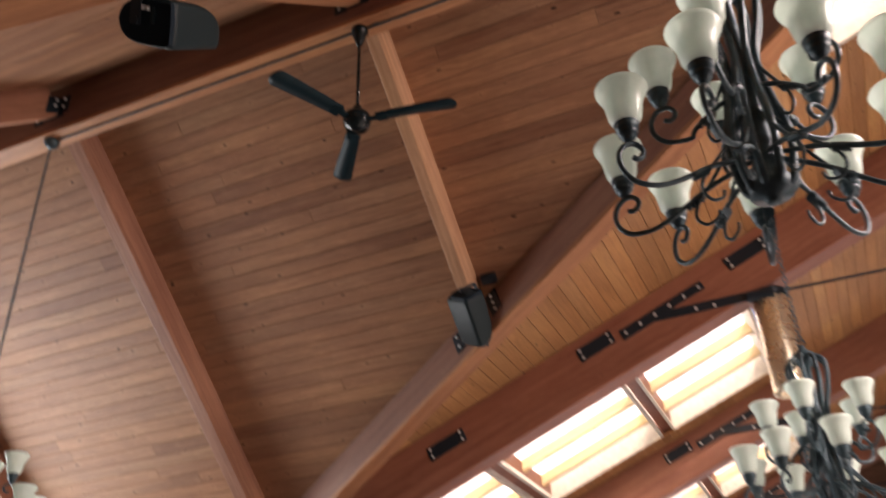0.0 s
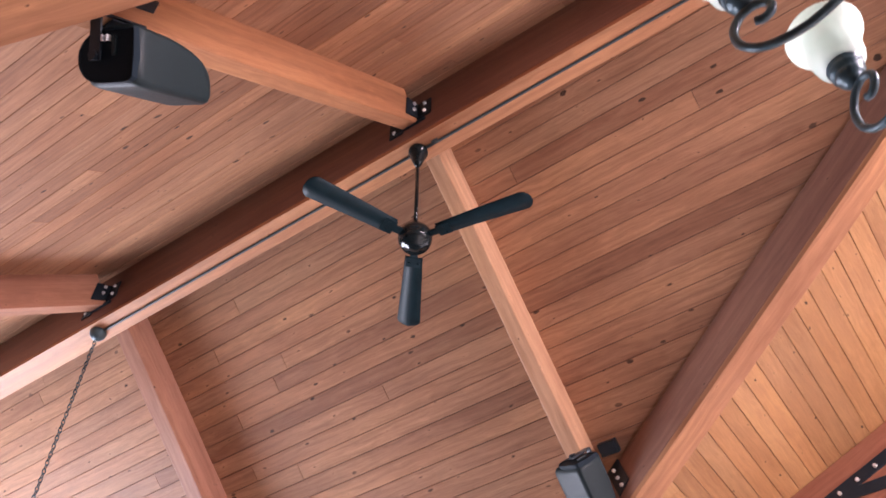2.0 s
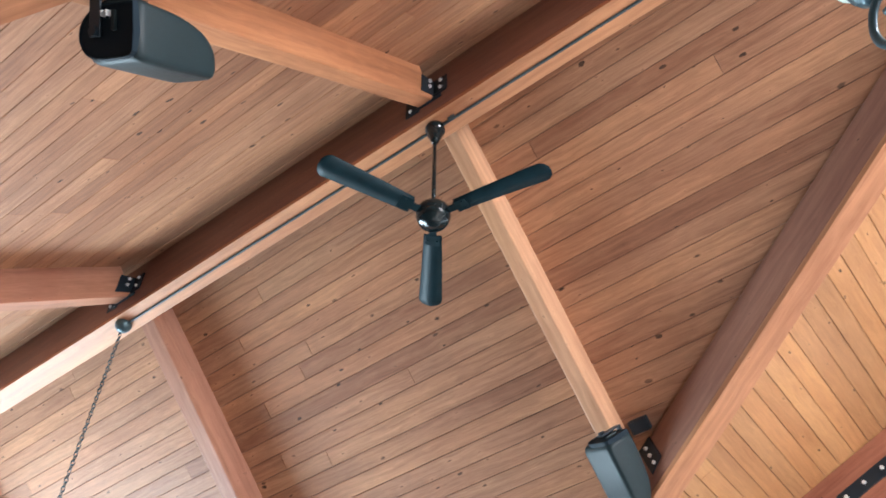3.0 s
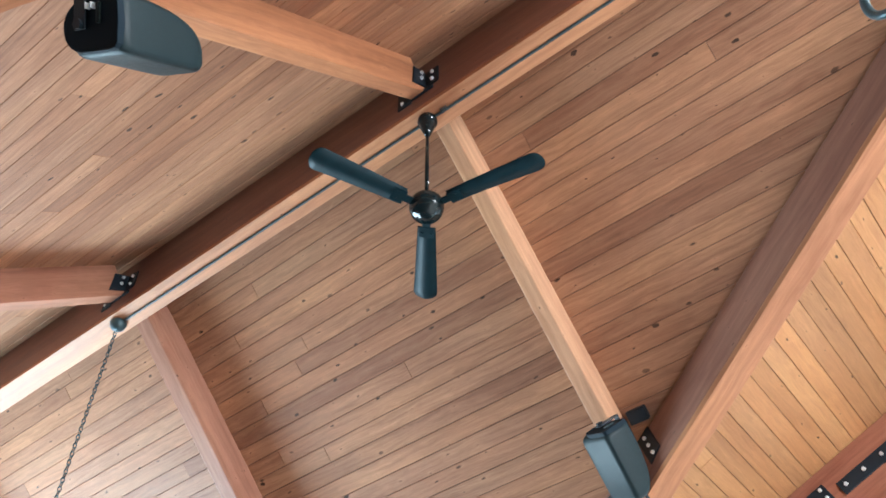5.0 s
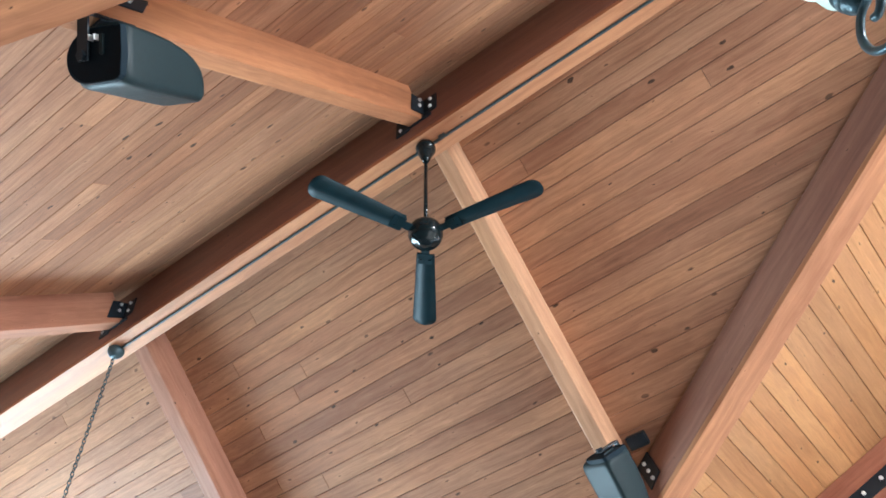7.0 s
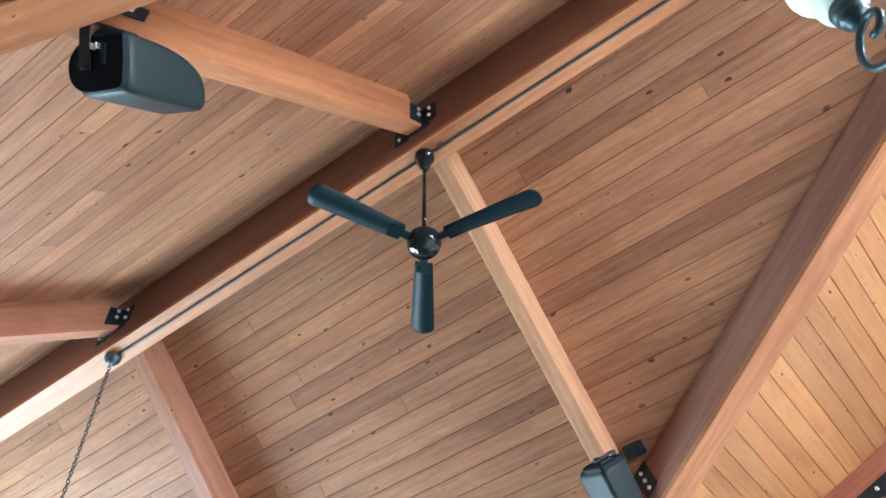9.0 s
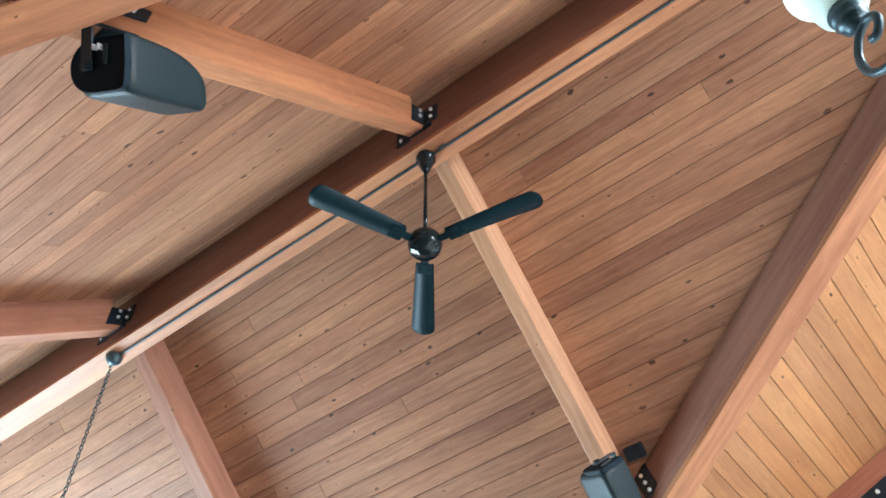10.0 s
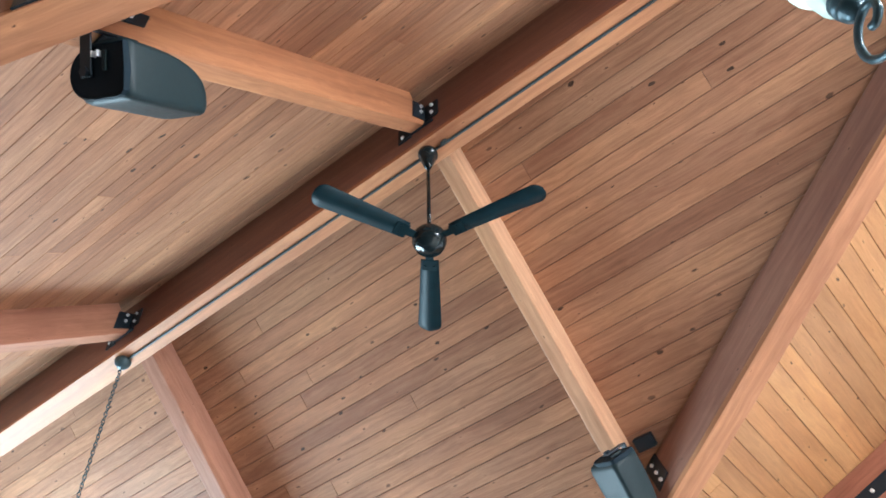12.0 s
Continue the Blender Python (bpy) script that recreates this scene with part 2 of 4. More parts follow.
def smooth_path(points, n):
    """Points along a Catmull-Rom curve through the given ones."""
    pts = [Vector(p) for p in points]
    pts = [pts[0] * 2 - pts[1]] + pts + [pts[-1] * 2 - pts[-2]]
    out = []
    for a, b, c, d in zip(pts, pts[1:], pts[2:], pts[3:]):
        for k in range(n):
            t = k / n
            out.append(0.5 * (2 * b + (c - a) * t + (2 * a - 5 * b + 4 * c - d) * t * t + (3 * b - a - 3 * c + d) * t ** 3))
    out.append(pts[-2])
    return out


def tube(bm, path, radius, sides=8, ends=None):
    """A rod along a path; ends: radius factor at the start and the end."""
    b = bmesh.new()
    rings, side = [], None
    count = len(path)
    for k, p in enumerate(path):
        d = (path[min(k + 1, count - 1)] - path[max(k - 1, 0)]).normalized()
        if side is None:
            side = d.orthogonal().normalized()
        side = (side - d * side.dot(d)).normalized()
        up = d.cross(side)
        r = radius
        if ends:
            f = k / (count - 1)
            r = radius * (ends[0] * (1 - f) + ends[1] * f)
        rings.append([b.verts.new(p + (side * math.cos(2 * math.pi * s / sides) + up * math.sin(2 * math.pi * s / sides)) * r) for s in range(sides)])
    for lo, hi in zip(rings, rings[1:]):
        for s in range(sides):
            b.faces.new((lo[s], lo[(s + 1) % sides], hi[(s + 1) % sides], hi[s]))
    b.faces.new(rings[0][::-1])
    b.faces.new(rings[-1])
    merge(bm, b)
    return bm


def axes(origin, x, z):
    """A pose with its x axis along x and its z axis near z."""
    x = Vector(x).normalized()
    y = Vector(z).cross(x).normalized()
    z = x.cross(y)
    return Matrix(((x.x, y.x, z.x, origin[0]), (x.y, y.y, z.y, origin[1]), (x.z, y.z, z.z, origin[2]), (0, 0, 0, 1)))


def beam(name, p0, p1, width, depth, mat, label, category="beam", bevel=0.006, kind="structure"):
    """A timber whose underside's middle line runs from p0 to p1; the depth goes up from there."""
    p0, p1 = Vector(p0), Vector(p1)
    length = (p1 - p0).length
    bm = bmesh.new()
    n = max(2, int(length / 0.4))
    b = bmesh.new()
    bmesh.ops.create_cube(b, size=1.0)
    for v in b.verts:
        v.co = Vector(((v.co.x + 0.5) * length, v.co.y * width, (v.co.z + 0.5) * depth))
    bmesh.ops.bevel(b, geom=b.edges[:], offset=bevel, segments=2, affect="EDGES", profile=0.5)
    long_edges = [e for e in b.edges if abs(e.verts[0].co.x - e.verts[1].co.x) > length * 0.8]
    bmesh.ops.subdivide_edges(b, edges=long_edges, cuts=n)
    for v in b.verts:
        w = noise.noise(Vector((v.co.x * 1.3 + p0.x, v.co.y * 9, v.co.z * 9 + p0.y)))
        v.co += Vector((0, w * 0.003, noise.noise(Vector((v.co.x * 1.7, v.co.y * 8 + 5, p0.x))) * 0.003))
    merge(bm, b)
    ob = link_mesh(name, bm, mat)
    ob.matrix_world = axes(p0, p1 - p0, (0, 0, 1))
    return tagged(ob, label, category, kind=kind)


# ---- roof geometry ----
Y0, ZC, ZR, MA = 3.872, 5.66, 5.40, 0.87      # cross ridge: place, board apex, rafter soffit apex, slope
MB, ZB = 0.42, 5.10                            # main roof: z = ZB + MB * x
XB = 1.9                                       # main ridge
VS = 0.48                                      # valley: y falls by this for each metre of x


def valley_y(x, side=1):
    """Middle line of the valley, on the far (1) or near (-1) side of the cross ridge."""
    return Y0 + side * (1.585 - VS * (x + 1.874))


def valley_x(d):
    """Where the valley lies at a distance d from the cross ridge."""
    return -1.874 + (1.585 - d) / VS


def board_quad(b, pts, thick, groove=0.0030):
    """One board: its face with chamfered long edges, and its sides. pts: low-left, low-right, high-right, high-left, in the face's plane."""
    lo0, lo1, hi1, hi0 = [Vector(p) for p in pts]
    up0, up1 = (hi0 - lo0).normalized() * groove, (hi1 - lo1).normalized() * groove
    end = (lo1 - lo0).normalized() * 0.0012
    z = Vector((0, 0, 1))
    face = [b.verts.new(p) for p in (lo0 + up0 + end, lo1 + up1 - end, hi1 - up1 - end, hi0 - up0 + end)]
    rim = [b.verts.new(p + z * groove * 1.7) for p in (lo0 + up0 * 0.25 + end * 0.5, lo1 + up1 * 0.25 - end * 0.5, hi1 - up1 * 0.25 - end * 0.5, hi0 - up0 * 0.25 + end * 0.5)]
    back = [b.verts.new(p.co + z * thick) for p in rim]
    b.faces.new(face[::-1])
    for ring, other in ((face, rim), (rim, back)):
        for k in range(4):
            j = (k + 1) % 4
            b.faces.new((ring[k], ring[j], other[j], other[k]))


def boarded(name, at, rows, mat, label, seed, skew=0.0):
    """A boarded ceiling: rows of (low, high, spans), in the frame at, whose x runs along the boards and whose z looks up out of the room.
    spans: (left end at low, left end at high, right end at low, right end at high)."""
    rng = random.Random(seed)
    b = bmesh.new()
    for low, high, spans in rows:
        for l0, l1, r0, r1 in spans:
            cuts, x = [], max(l0, l1) + rng.uniform(0.6, 5.0)
            while x < min(r0, r1) - 0.4:
                cuts.append(x)
                x += rng.uniform(2.6, 5.2)
            lows, highs = [l0] + cuts + [r0], [l1] + cuts + [r1]
            for k in range(len(lows) - 1):
                if lows[k + 1] - lows[k] + highs[k + 1] - highs[k] < 0.02:
                    continue
                lift = rng.uniform(-0.0012, 0.0012)
                board_quad(b, [(lows[k], low, lift), (lows[k + 1], low, lift), (highs[k + 1], high, lift), (highs[k], high, lift)], 0.02)
    for v in b.verts:
        v.co.y -= skew * (v.co.x - 1.0)
    ob = link_mesh(name, b, mat)
    ob.matrix_world = at
    return tagged(ob, label, "ceiling", kind="structure")


CA = math.hypot(1, MA)
CB = math.hypot(1, MB)
STEP_B = 0.0955
X_WEST, X_EAST = -8.4, 8.0
Y_SOUTH, Y_NORTH = -5.0, 13.6
D_EAVE = 4.6

for side, tag, seed, step, start, skew in ((1, "far", 3, 0.0793, 4.264 - Y0, 0.0146), (-1, "near", 4, 0.0785, 1.067, 0.0)):
    rows = []
    k = 0
    first = start - 15 * step
    while first + step < 0:
        first += step
    while first + k * step < D_EAVE:
        d0, d1 = first + k * step, first + (k + 1) * step
        d0 = max(d0, 0.0)
        # local y runs up the slope, so the low edge lies at the larger distance
        e0, e1 = min(valley_x(d1), 1.3), min(valley_x(d0), 1.3)
        low, high = -d1 * CA, -d0 * CA
        rows.append((low, high, [(X_WEST, X_WEST, e0, e1)] if side == -1 else [(-e0, -e1, -X_WEST, -X_WEST)]))
        k += 1
    at = axes((0, Y0, ZC), (-side, 0, 0), (0, side * MA, 1))
    boarded("ceiling_cross_" + tag, at, rows, WOOD_BOARD, "reddish-brown knotty cedar boards on the sloping ceiling", seed, skew)

# main roof, west slope, with openings for the skylights; local x runs along -y, local y up the slope
BAY = [(-4.24, -3.10), (-3.00, -1.785), (-1.685, -0.62)]
SKY = [(y0, y1, x0, x1) for y0, y1 in ((7.15, 9.42), (10.1, 12.4)) for x0, x1 in BAY]
SKY.append((4.72, 5.30, 0.20, 1.35))
# added opening for the east slope's lamp, out of view
SKY_UNSEEN = [(2.5, 4.1, 0.12, 1.38)]        # x mirrored about the main ridge


def main_rows(x_from, x_to, flip):
    rows, x = [], -1.152 - 66 * STEP_B
    while x < x_to:
        a, c = max(x, x_from), min(x + STEP_B, x_to)
        if c - a > 0.004:
            blocked = sorted((y0, y1) for y0, y1, x0, x1 in (SKY_UNSEEN if flip else SKY) if x0 - 0.04 < (a + c) / 2 < x1 + 0.04)
            edges = []
            if not flip and a < 1.2:
                edges.append(("low", Y_SOUTH, Y_SOUTH, valley_y(a, -1), valley_y(c, -1)))
                edges.append(("high", valley_y(a), valley_y(c), Y_NORTH, Y_NORTH))
            else:
                edges.append(("all", Y_SOUTH, Y_SOUTH, Y_NORTH, Y_NORTH))
            spans = []
            for _, a0, a1, b0, b1 in edges:
                start0, start1 = a0, a1
                for y0, y1 in blocked:
                    if y0 > max(start0, start1) and y1 < min(b0, b1):
                        spans.append((start0, start1, y0, y0))
                        start0 = start1 = y1
                spans.append((start0, start1, b0, b1))
            # along -y
            spans = [(-r0, -r1, -l0, -l1) for l0, l1, r0, r1 in spans]
            rows.append(((a - XB) * CB, (c - XB) * CB, spans))
        x += STEP_B
    return rows


ZRIDGE = ZB + MB * XB
boarded("ceiling_main_west", axes((XB, 0, ZRIDGE), (0, -1, 0), (-MB, 0, 1)), main_rows(-7.4, XB, False), WOOD_BOARD_B, "honey-orange cedar boards on the sloping ceiling of the main roof", 5)
east = [(lo, hi, [(-r0, -r1, -l0, -l1) for l0, l1, r0, r1 in sp]) for lo, hi, sp in main_rows(-4.2, XB, True)]
boarded("ceiling_main_east", axes((XB, 0, ZRIDGE), (0, 1, 0), (MB, 0, 1)), east, WOOD_BOARD_B, "honey-orange cedar boards on the sloping ceiling of the main roof", 6)


def roof_deck(name, quads, label):
    """The roof above the boards: one slab with a plan outline made of quads."""
    b = bmesh.new()
    for q in quads:
        lower = [b.verts.new(p) for p in q]
        upper = [b.verts.new((p[0], p[1], p[2] + 0.16)) for p in q]
        b.faces.new(lower)
        b.faces.new(upper[::-1])
        for k in range(4):
            j = (k + 1) % 4
            b.faces.new((lower[j], lower[k], upper[k], upper[j]))
    bmesh.ops.recalc_face_normals(b, faces=b.faces[:])
    return tagged(link_mesh(name, b, WOOD_TRUSS), label, "roof", kind="structure")


def za(d):
    return ZC + 0.045 - MA * d


def zb(x):
    return ZB + 0.045 + MB * x


for side, tag in ((1, "far"), (-1, "near")):
    roof_deck("roof_cross_" + tag, [[(X_WEST, Y0, za(0)), (valley_x(0), Y0, za(0)), (valley_x(D_EAVE), Y0 + side * D_EAVE, za(D_EAVE)), (X_WEST, Y0 + side * D_EAVE, za(D_EAVE))]], "timber roof deck above the boards")
quads = []


def strip(x0, x1, y0, y1):
    quads.append([(x0, y0, zb(x0)), (x1, y0, zb(x1)), (x1, y1, zb(x1)), (x0, y1, zb(x0))])


# south of the near valley, north of the far valley, and east of both
for x0, x1 in ((-7.4, -4.24), (-0.52, 0.20), (0.20, 1.19)):
    quads.append([(x0, Y_SOUTH, zb(x0)), (x1, Y_SOUTH, zb(x1)), (x1, valley_y(x1, -1), zb(x1)), (x0, valley_y(x0, -1), zb(x0))])
quads.append([(-4.24, Y_SOUTH, zb(-4.24)), (-0.52, Y_SOUTH, zb(-0.52)), (-0.52, valley_y(-0.52, -1), zb(-0.52)), (-4.24, valley_y(-4.24, -1), zb(-4.24))])
quads.append([(-7.4, valley_y(-7.4), zb(-7.4)), (-4.24, valley_y(-4.24), zb(-4.24)), (-4.24, Y_NORTH, zb(-4.24)), (-7.4, Y_NORTH, zb(-7.4))])
quads.append([(-4.24, valley_y(-4.24), zb(-4.24)), (-0.52, valley_y(-0.52), zb(-0.52)), (-0.52, 7.15, zb(-0.52)), (-4.24, 7.15, zb(-4.24))])
for y0, y1 in ((7.15, 9.42), (10.1, 12.4)):
    strip(-0.62, -0.52, y0, y1)
strip(-4.24, -0.52, 9.42, 10.1)
strip(-4.24, -0.52, 12.4, Y_NORTH)
for x0, x1 in ((-3.10, -3.00), (-1.785, -1.685)):
    strip(x0, x1, 7.15, 9.42)
    strip(x0, x1, 10.1, 12.4)
quads.append([(-0.52, valley_y(-0.52), zb(-0.52)), (0.20, valley_y(0.20), zb(0.20)), (0.20, Y_NORTH, zb(0.20)), (-0.52, Y_NORTH, zb(-0.52))])
quads.append([(0.20, valley_y(0.20), zb(0.20)), (1.19, valley_y(1.19), zb(1.19)), (1.19, 4.72, zb(1.19)), (0.20, 4.72, zb(0.20))])
strip(0.20, 1.19, 5.30, Y_NORTH)
strip(1.19, 1.35, Y_SOUTH, 4.72)
strip(1.19, 1.35, 5.30, Y_NORTH)
strip(1.35, XB, Y_SOUTH, Y_NORTH)
roof_deck("roof_main_west", quads, "timber roof deck above the boards")
quads = []
(ey0, ey1, ex0, ex1), = SKY_UNSEEN
for x0, x1, y0, y1 in ((ex1, XB, Y_SOUTH, Y_NORTH), (2 * XB - X_EAST, ex0, Y_SOUTH, Y_NORTH), (ex0, ex1, Y_SOUTH, ey0), (ex0, ex1, ey1, Y_NORTH)):
    a, c = 2 * XB - x0, 2 * XB - x1
    quads.append([(a, y0, zb(x0)), (c, y0, zb(x1)), (c, y1, zb(x1)), (a, y1, zb(x0))])
roof_deck("roof_main_east", quads, "timber roof deck above the boards")


# ---- floor and walls ----
def slab(name, x0, x1, y0, y1, z0, z1, mat, label, category, bevel=0.0):
    b = bmesh.new()
    box(b, x0, x1, y0, y1, z0, z1, bevel)
    return tagged(link_mesh(name, b, mat), label, category, kind="structure")


# pale where the ceiling needs light from below, dark to the south and west
slab("floor_bounce", -2.8, X_EAST + 0.3, 3.2, Y_NORTH + 0.3, -0.2, 0.0, FLOOR, "unseen floor, pale to bounce light up", "floor")
slab("floor_dark", X_WEST - 0.3, X_EAST + 0.3, Y_SOUTH - 0.3, 3.2, -0.2, 0.0, FLOOR_DARK, "unseen floor, dark to hold back bounced light", "floor")
slab("floor_dark_west", X_WEST - 0.3, -2.8, 3.2, Y_NORTH + 0.3, -0.2, 0.0, FLOOR_DARK, "unseen floor, dark to hold back bounced light", "floor")


def wall_with_opening(name, along, place, a0, a1, o0, o1, sill, head, top):
    b = bmesh.new()
    for u0, u1, z0, z1 in ((a0, o0, 0, top), (o1, a1, 0, top), (o0, o1, 0, sill), (o0, o1, head, top)):
        if along == "y":
            box(b, place, place + 0.2, u0, u1, z0, z1)
        else:
            box(b, u0, u1, place, place + 0.2, z0, z1)
    return tagged(link_mesh(name, b, WALL), "unseen wall, dark to limit bounced light, with an assumed window opening", "wall", kind="structure")


# unseen walls close the room; their openings are placed to suit the area lamps
wall_with_opening("wall_east", "y", X_EAST, Y_SOUTH, Y_NORTH, 1.1, 6.7, 0.6, 2.8, 3.6)
wall_with_opening("wall_west", "y", X_WEST - 0.2, Y_SOUTH, Y_NORTH, 3.3, 6.9, 1.5, 4.1, 6.2)
slab("wall_south", X_WEST, X_EAST, Y_SOUTH - 0.2, Y_SOUTH, 0, 6.4, WALL, "unseen wall, dark to limit bounced light", "wall")
wall_with_opening("wall_north", "x", Y_NORTH, X_WEST, X_EAST, -4.5, 4.5, 0.7, 3.1, 6.4)
slab("wall_eave_far", X_WEST, -7.6, Y0 + D_EAVE - 0.1, Y0 + D_EAVE + 0.1, 0, 1.75, WALL, "unseen wall under the eave, dark to limit bounced light", "wall")
slab("wall_eave_near", X_WEST, -7.6, Y0 - D_EAVE - 0.1, Y0 - D_EAVE + 0.1, 0, 1.75, WALL, "unseen wall under the eave, dark to limit bounced light", "wall")
slab("wall_west_far", -7.6, -7.4, Y0 + D_EAVE, Y_NORTH, 0, 2.1, WALL, "unseen wall under the eave, dark to limit bounced light", "wall")
slab("wall_west_near", -7.6, -7.4, Y_SOUTH, Y0 - D_EAVE, 0, 2.1, WALL, "unseen wall under the eave, dark to limit bounced light", "wall")

# ---- timbers ----
RIDGE_Z = 5.205
# sides carry painted shade; an added thin strip keeps the underside's lit tone
beam("ridge_beam", (X_WEST, Y0, RIDGE_Z + 0.030), (1.35, Y0, RIDGE_Z + 0.030), 0.145, 0.39, WOOD_SHADED, "solid timber ridge beam with shade in its dark red-brown colour", bevel=0.008)
beam("ridge_soffit_board", (X_WEST, Y0, RIDGE_Z), (1.35, Y0, RIDGE_Z), 0.147, 0.029, WOOD_BEAM, "underside of the ridge beam in a paler, lit tone", bevel=0.003)
beam("main_ridge_beam", (XB, Y_SOUTH, ZRIDGE - 0.42), (XB, Y_NORTH, ZRIDGE - 0.42), 0.16, 0.4, WOOD_BEAM, "reddish-brown solid timber ridge beam", bevel=0.008)

RAFTER_DEPTH = 0.205
RAFTER_X = (-2.180, -4.498, -6.83)
for x in RAFTER_X:
    for side in (1, -1):
        d1 = min(1.585 - VS * (x + 1.874) - 0.035, D_EAVE)
        # rafters beyond x = -4 have their shade mixed into the wood colour
        beam("rafter", (x, Y0 + side * 0.06, ZR - MA * 0.06), (x, Y0 + side * d1, ZR - MA * d1), 0.084 if x > -4 else 0.112, RAFTER_DEPTH, WOOD_SHADED_WEST if x < -4 else WOOD_RAFTER if side == 1 else WOOD_BEAM,
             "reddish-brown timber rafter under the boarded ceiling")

VALLEY_W = 0.125
for side in (1, -1):
    x0, x1 = 1.2, -7.4
    z = lambda d: ZR - 0.01 - MA * d
    d0, d1 = 1.585 - VS * (x0 + 1.874), 1.585 - VS * (x1 + 1.874)
    foot, head = (x1, Y0 + side * d1, z(d1)), (x0, Y0 + side * d0, z(d0))
    lift = lambda p, h: (p[0], p[1], p[2] + h)
    # shade of the beam's sides put into its colour; the soffit stays lighter
    beam("valley_beam", lift(head, 0.034), lift(foot, 0.034), VALLEY_W, 0.24, WOOD_SHADED,
         "heavy timber valley beam between two roof slopes, shade in its dark reddish colour", bevel=0.008)
    # the soffit board is in two lengths that butt together
    joint = [a + (b - a) * 0.155 for a, b in zip(head, foot)]
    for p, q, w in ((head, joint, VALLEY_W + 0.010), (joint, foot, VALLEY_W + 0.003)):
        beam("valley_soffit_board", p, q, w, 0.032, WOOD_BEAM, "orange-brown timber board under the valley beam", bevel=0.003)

# ---- trusses of the main roof ----
TRUSS_D, TRUSS_W = 0.44, 0.20


def bolt_head(bm, m, r=0.012, h=0.012):
    b = bmesh.new()
    bmesh.ops.create_cone(b, cap_ends=True, segments=6, radius1=r, radius2=r * 0.85, depth=h)
    merge(bm, b, m)


def steel_plate(name, parent, face, outline, thick, bolts, bolt_r=0.012):
    """A flat black plate on the frame face (x along, y up the face, z out of it) with hexagon bolts."""
    b = bmesh.new()
    lo = [b.verts.new((x, y, 0)) for x, y in outline]
    hi = [b.verts.new((x, y, thick)) for x, y in outline]
    b.faces.new(lo[::-1])
    b.faces.new(hi)
    for k in range(len(outline)):
        j = (k + 1) % len(outline)
        b.faces.new((lo[k], lo[j], hi[j], hi[k]))
    bmesh.ops.recalc_face_normals(b, faces=b.faces[:])
    bmesh.ops.bevel(b, geom=b.edges[:], offset=0.0015, segments=1, affect="EDGES")
    plate = part(name, b, STEEL, parent, "black painted steel plate", face)
    first = None
    for x, y in bolts:
        m = pose(x, y, thick + 0.005)
        if first is None:
            c = bmesh.new()
            bolt_head(c, Matrix(), bolt_r, 0.013)
            first = part("bolt", c, BOLT, plate, "bright galvanised bolt", m)
        else:
            share("bolt", first, plate, m)
    return plate


def truss(y, x_low, x_high):
    """One raked top chord with its plates and the tie rod, facing the camera's side (-y)."""
    ang = math.degrees(math.atan(MB))
    t = thing("roof_truss", "dark red timber roof truss with black bolted steel plates", "roof truss", "trusses of the main roof")
    length = (x_high - x_low) * CB
    b = bmesh.new()
    box(b, 0, length, -TRUSS_W / 2, TRUSS_W / 2, 0, TRUSS_D, 0.01)
    z_low = ZB + MB * x_low - TRUSS_D * CB
    at = axes((x_low, y, z_low), (1, 0, MB), (0, 0, 1))
    part("top_chord", b, WOOD_TRUSS, t, "", at)
    # local frame of the visible face: x up the rake, y square to it, z towards -y
    face = at @ Matrix(((1, 0, 0, 0), (0, 0, -1, -TRUSS_W / 2), (0, 1, 0, 0), (0, 0, 0, 1)))
    s = lambda x: (x - x_low) * CB

    def rect(xc, yc, w, h):
        f = face @ pose(s(xc), yc, 0)
        steel_plate("splice_plate", t, f, [(-w / 2, -h / 2), (w / 2, -h / 2), (w / 2, h / 2), (-w / 2, h / 2)], 0.008,
                    [(-w / 2 + 0.03, -h / 2 + 0.025), (-w / 2 + 0.03, h / 2 - 0.025), (w / 2 - 0.03, -h / 2 + 0.025), (w / 2 - 0.03, h / 2 - 0.025)])

    rect(-1.59, 0.305, 0.30, 0.11)
    rect(-2.85, 0.27, 0.33, 0.11)
    rect(-0.40, 0.30, 0.33, 0.11)
    # forked plate: a straight arm up the rake and a lower arm to the tie rod
    f = face @ pose(s(-1.40), 0.255, 0)
    arm = 0.70
    drop = math.tan(math.radians(ang))
    out = [(0, -0.035), (0.26, -0.035), (0.50, -0.035 - 0.24 * drop * 0.95), (0.98, -0.035 - 0.72 * drop * 0.95), (0.98, 0.04 - 0.72 * drop * 0.95), (0.52, 0.04 - 0.26 * drop * 0.95),
           (0.40, 0.0 - 0.02), (arm, -0.02), (arm, 0.05), (0, 0.05)]
    steel_plate("forked_plate", t, f, out, 0.012, [(0.04 + 0.125 * k, 0.008) for k in range(6)] + [(0.56, -0.125), (0.68, -0.178)], 0.013)
    # tie rod, level, towards the east
    start = f @ Vector((0.95, -0.29, 0.02))
    c = bmesh.new()
    tube(c, [start + Vector((-0.06, 0, 0)), start + Vector((0.12, 0, 0))], 0.04, 12)
    part("clevis", c, STEEL, t, "black steel clevis")
    c = bmesh.new()
    tube(c, [start, start + Vector((2 * (XB - start.x), 0, 0))], 0.011, 8)
    part("tie_rod", c, STEEL, t, "thin black steel tie rod")
    return t


truss(6.78, -6.6, XB)
truss(9.75, -6.6, XB)
truss(12.7, -6.6, XB)


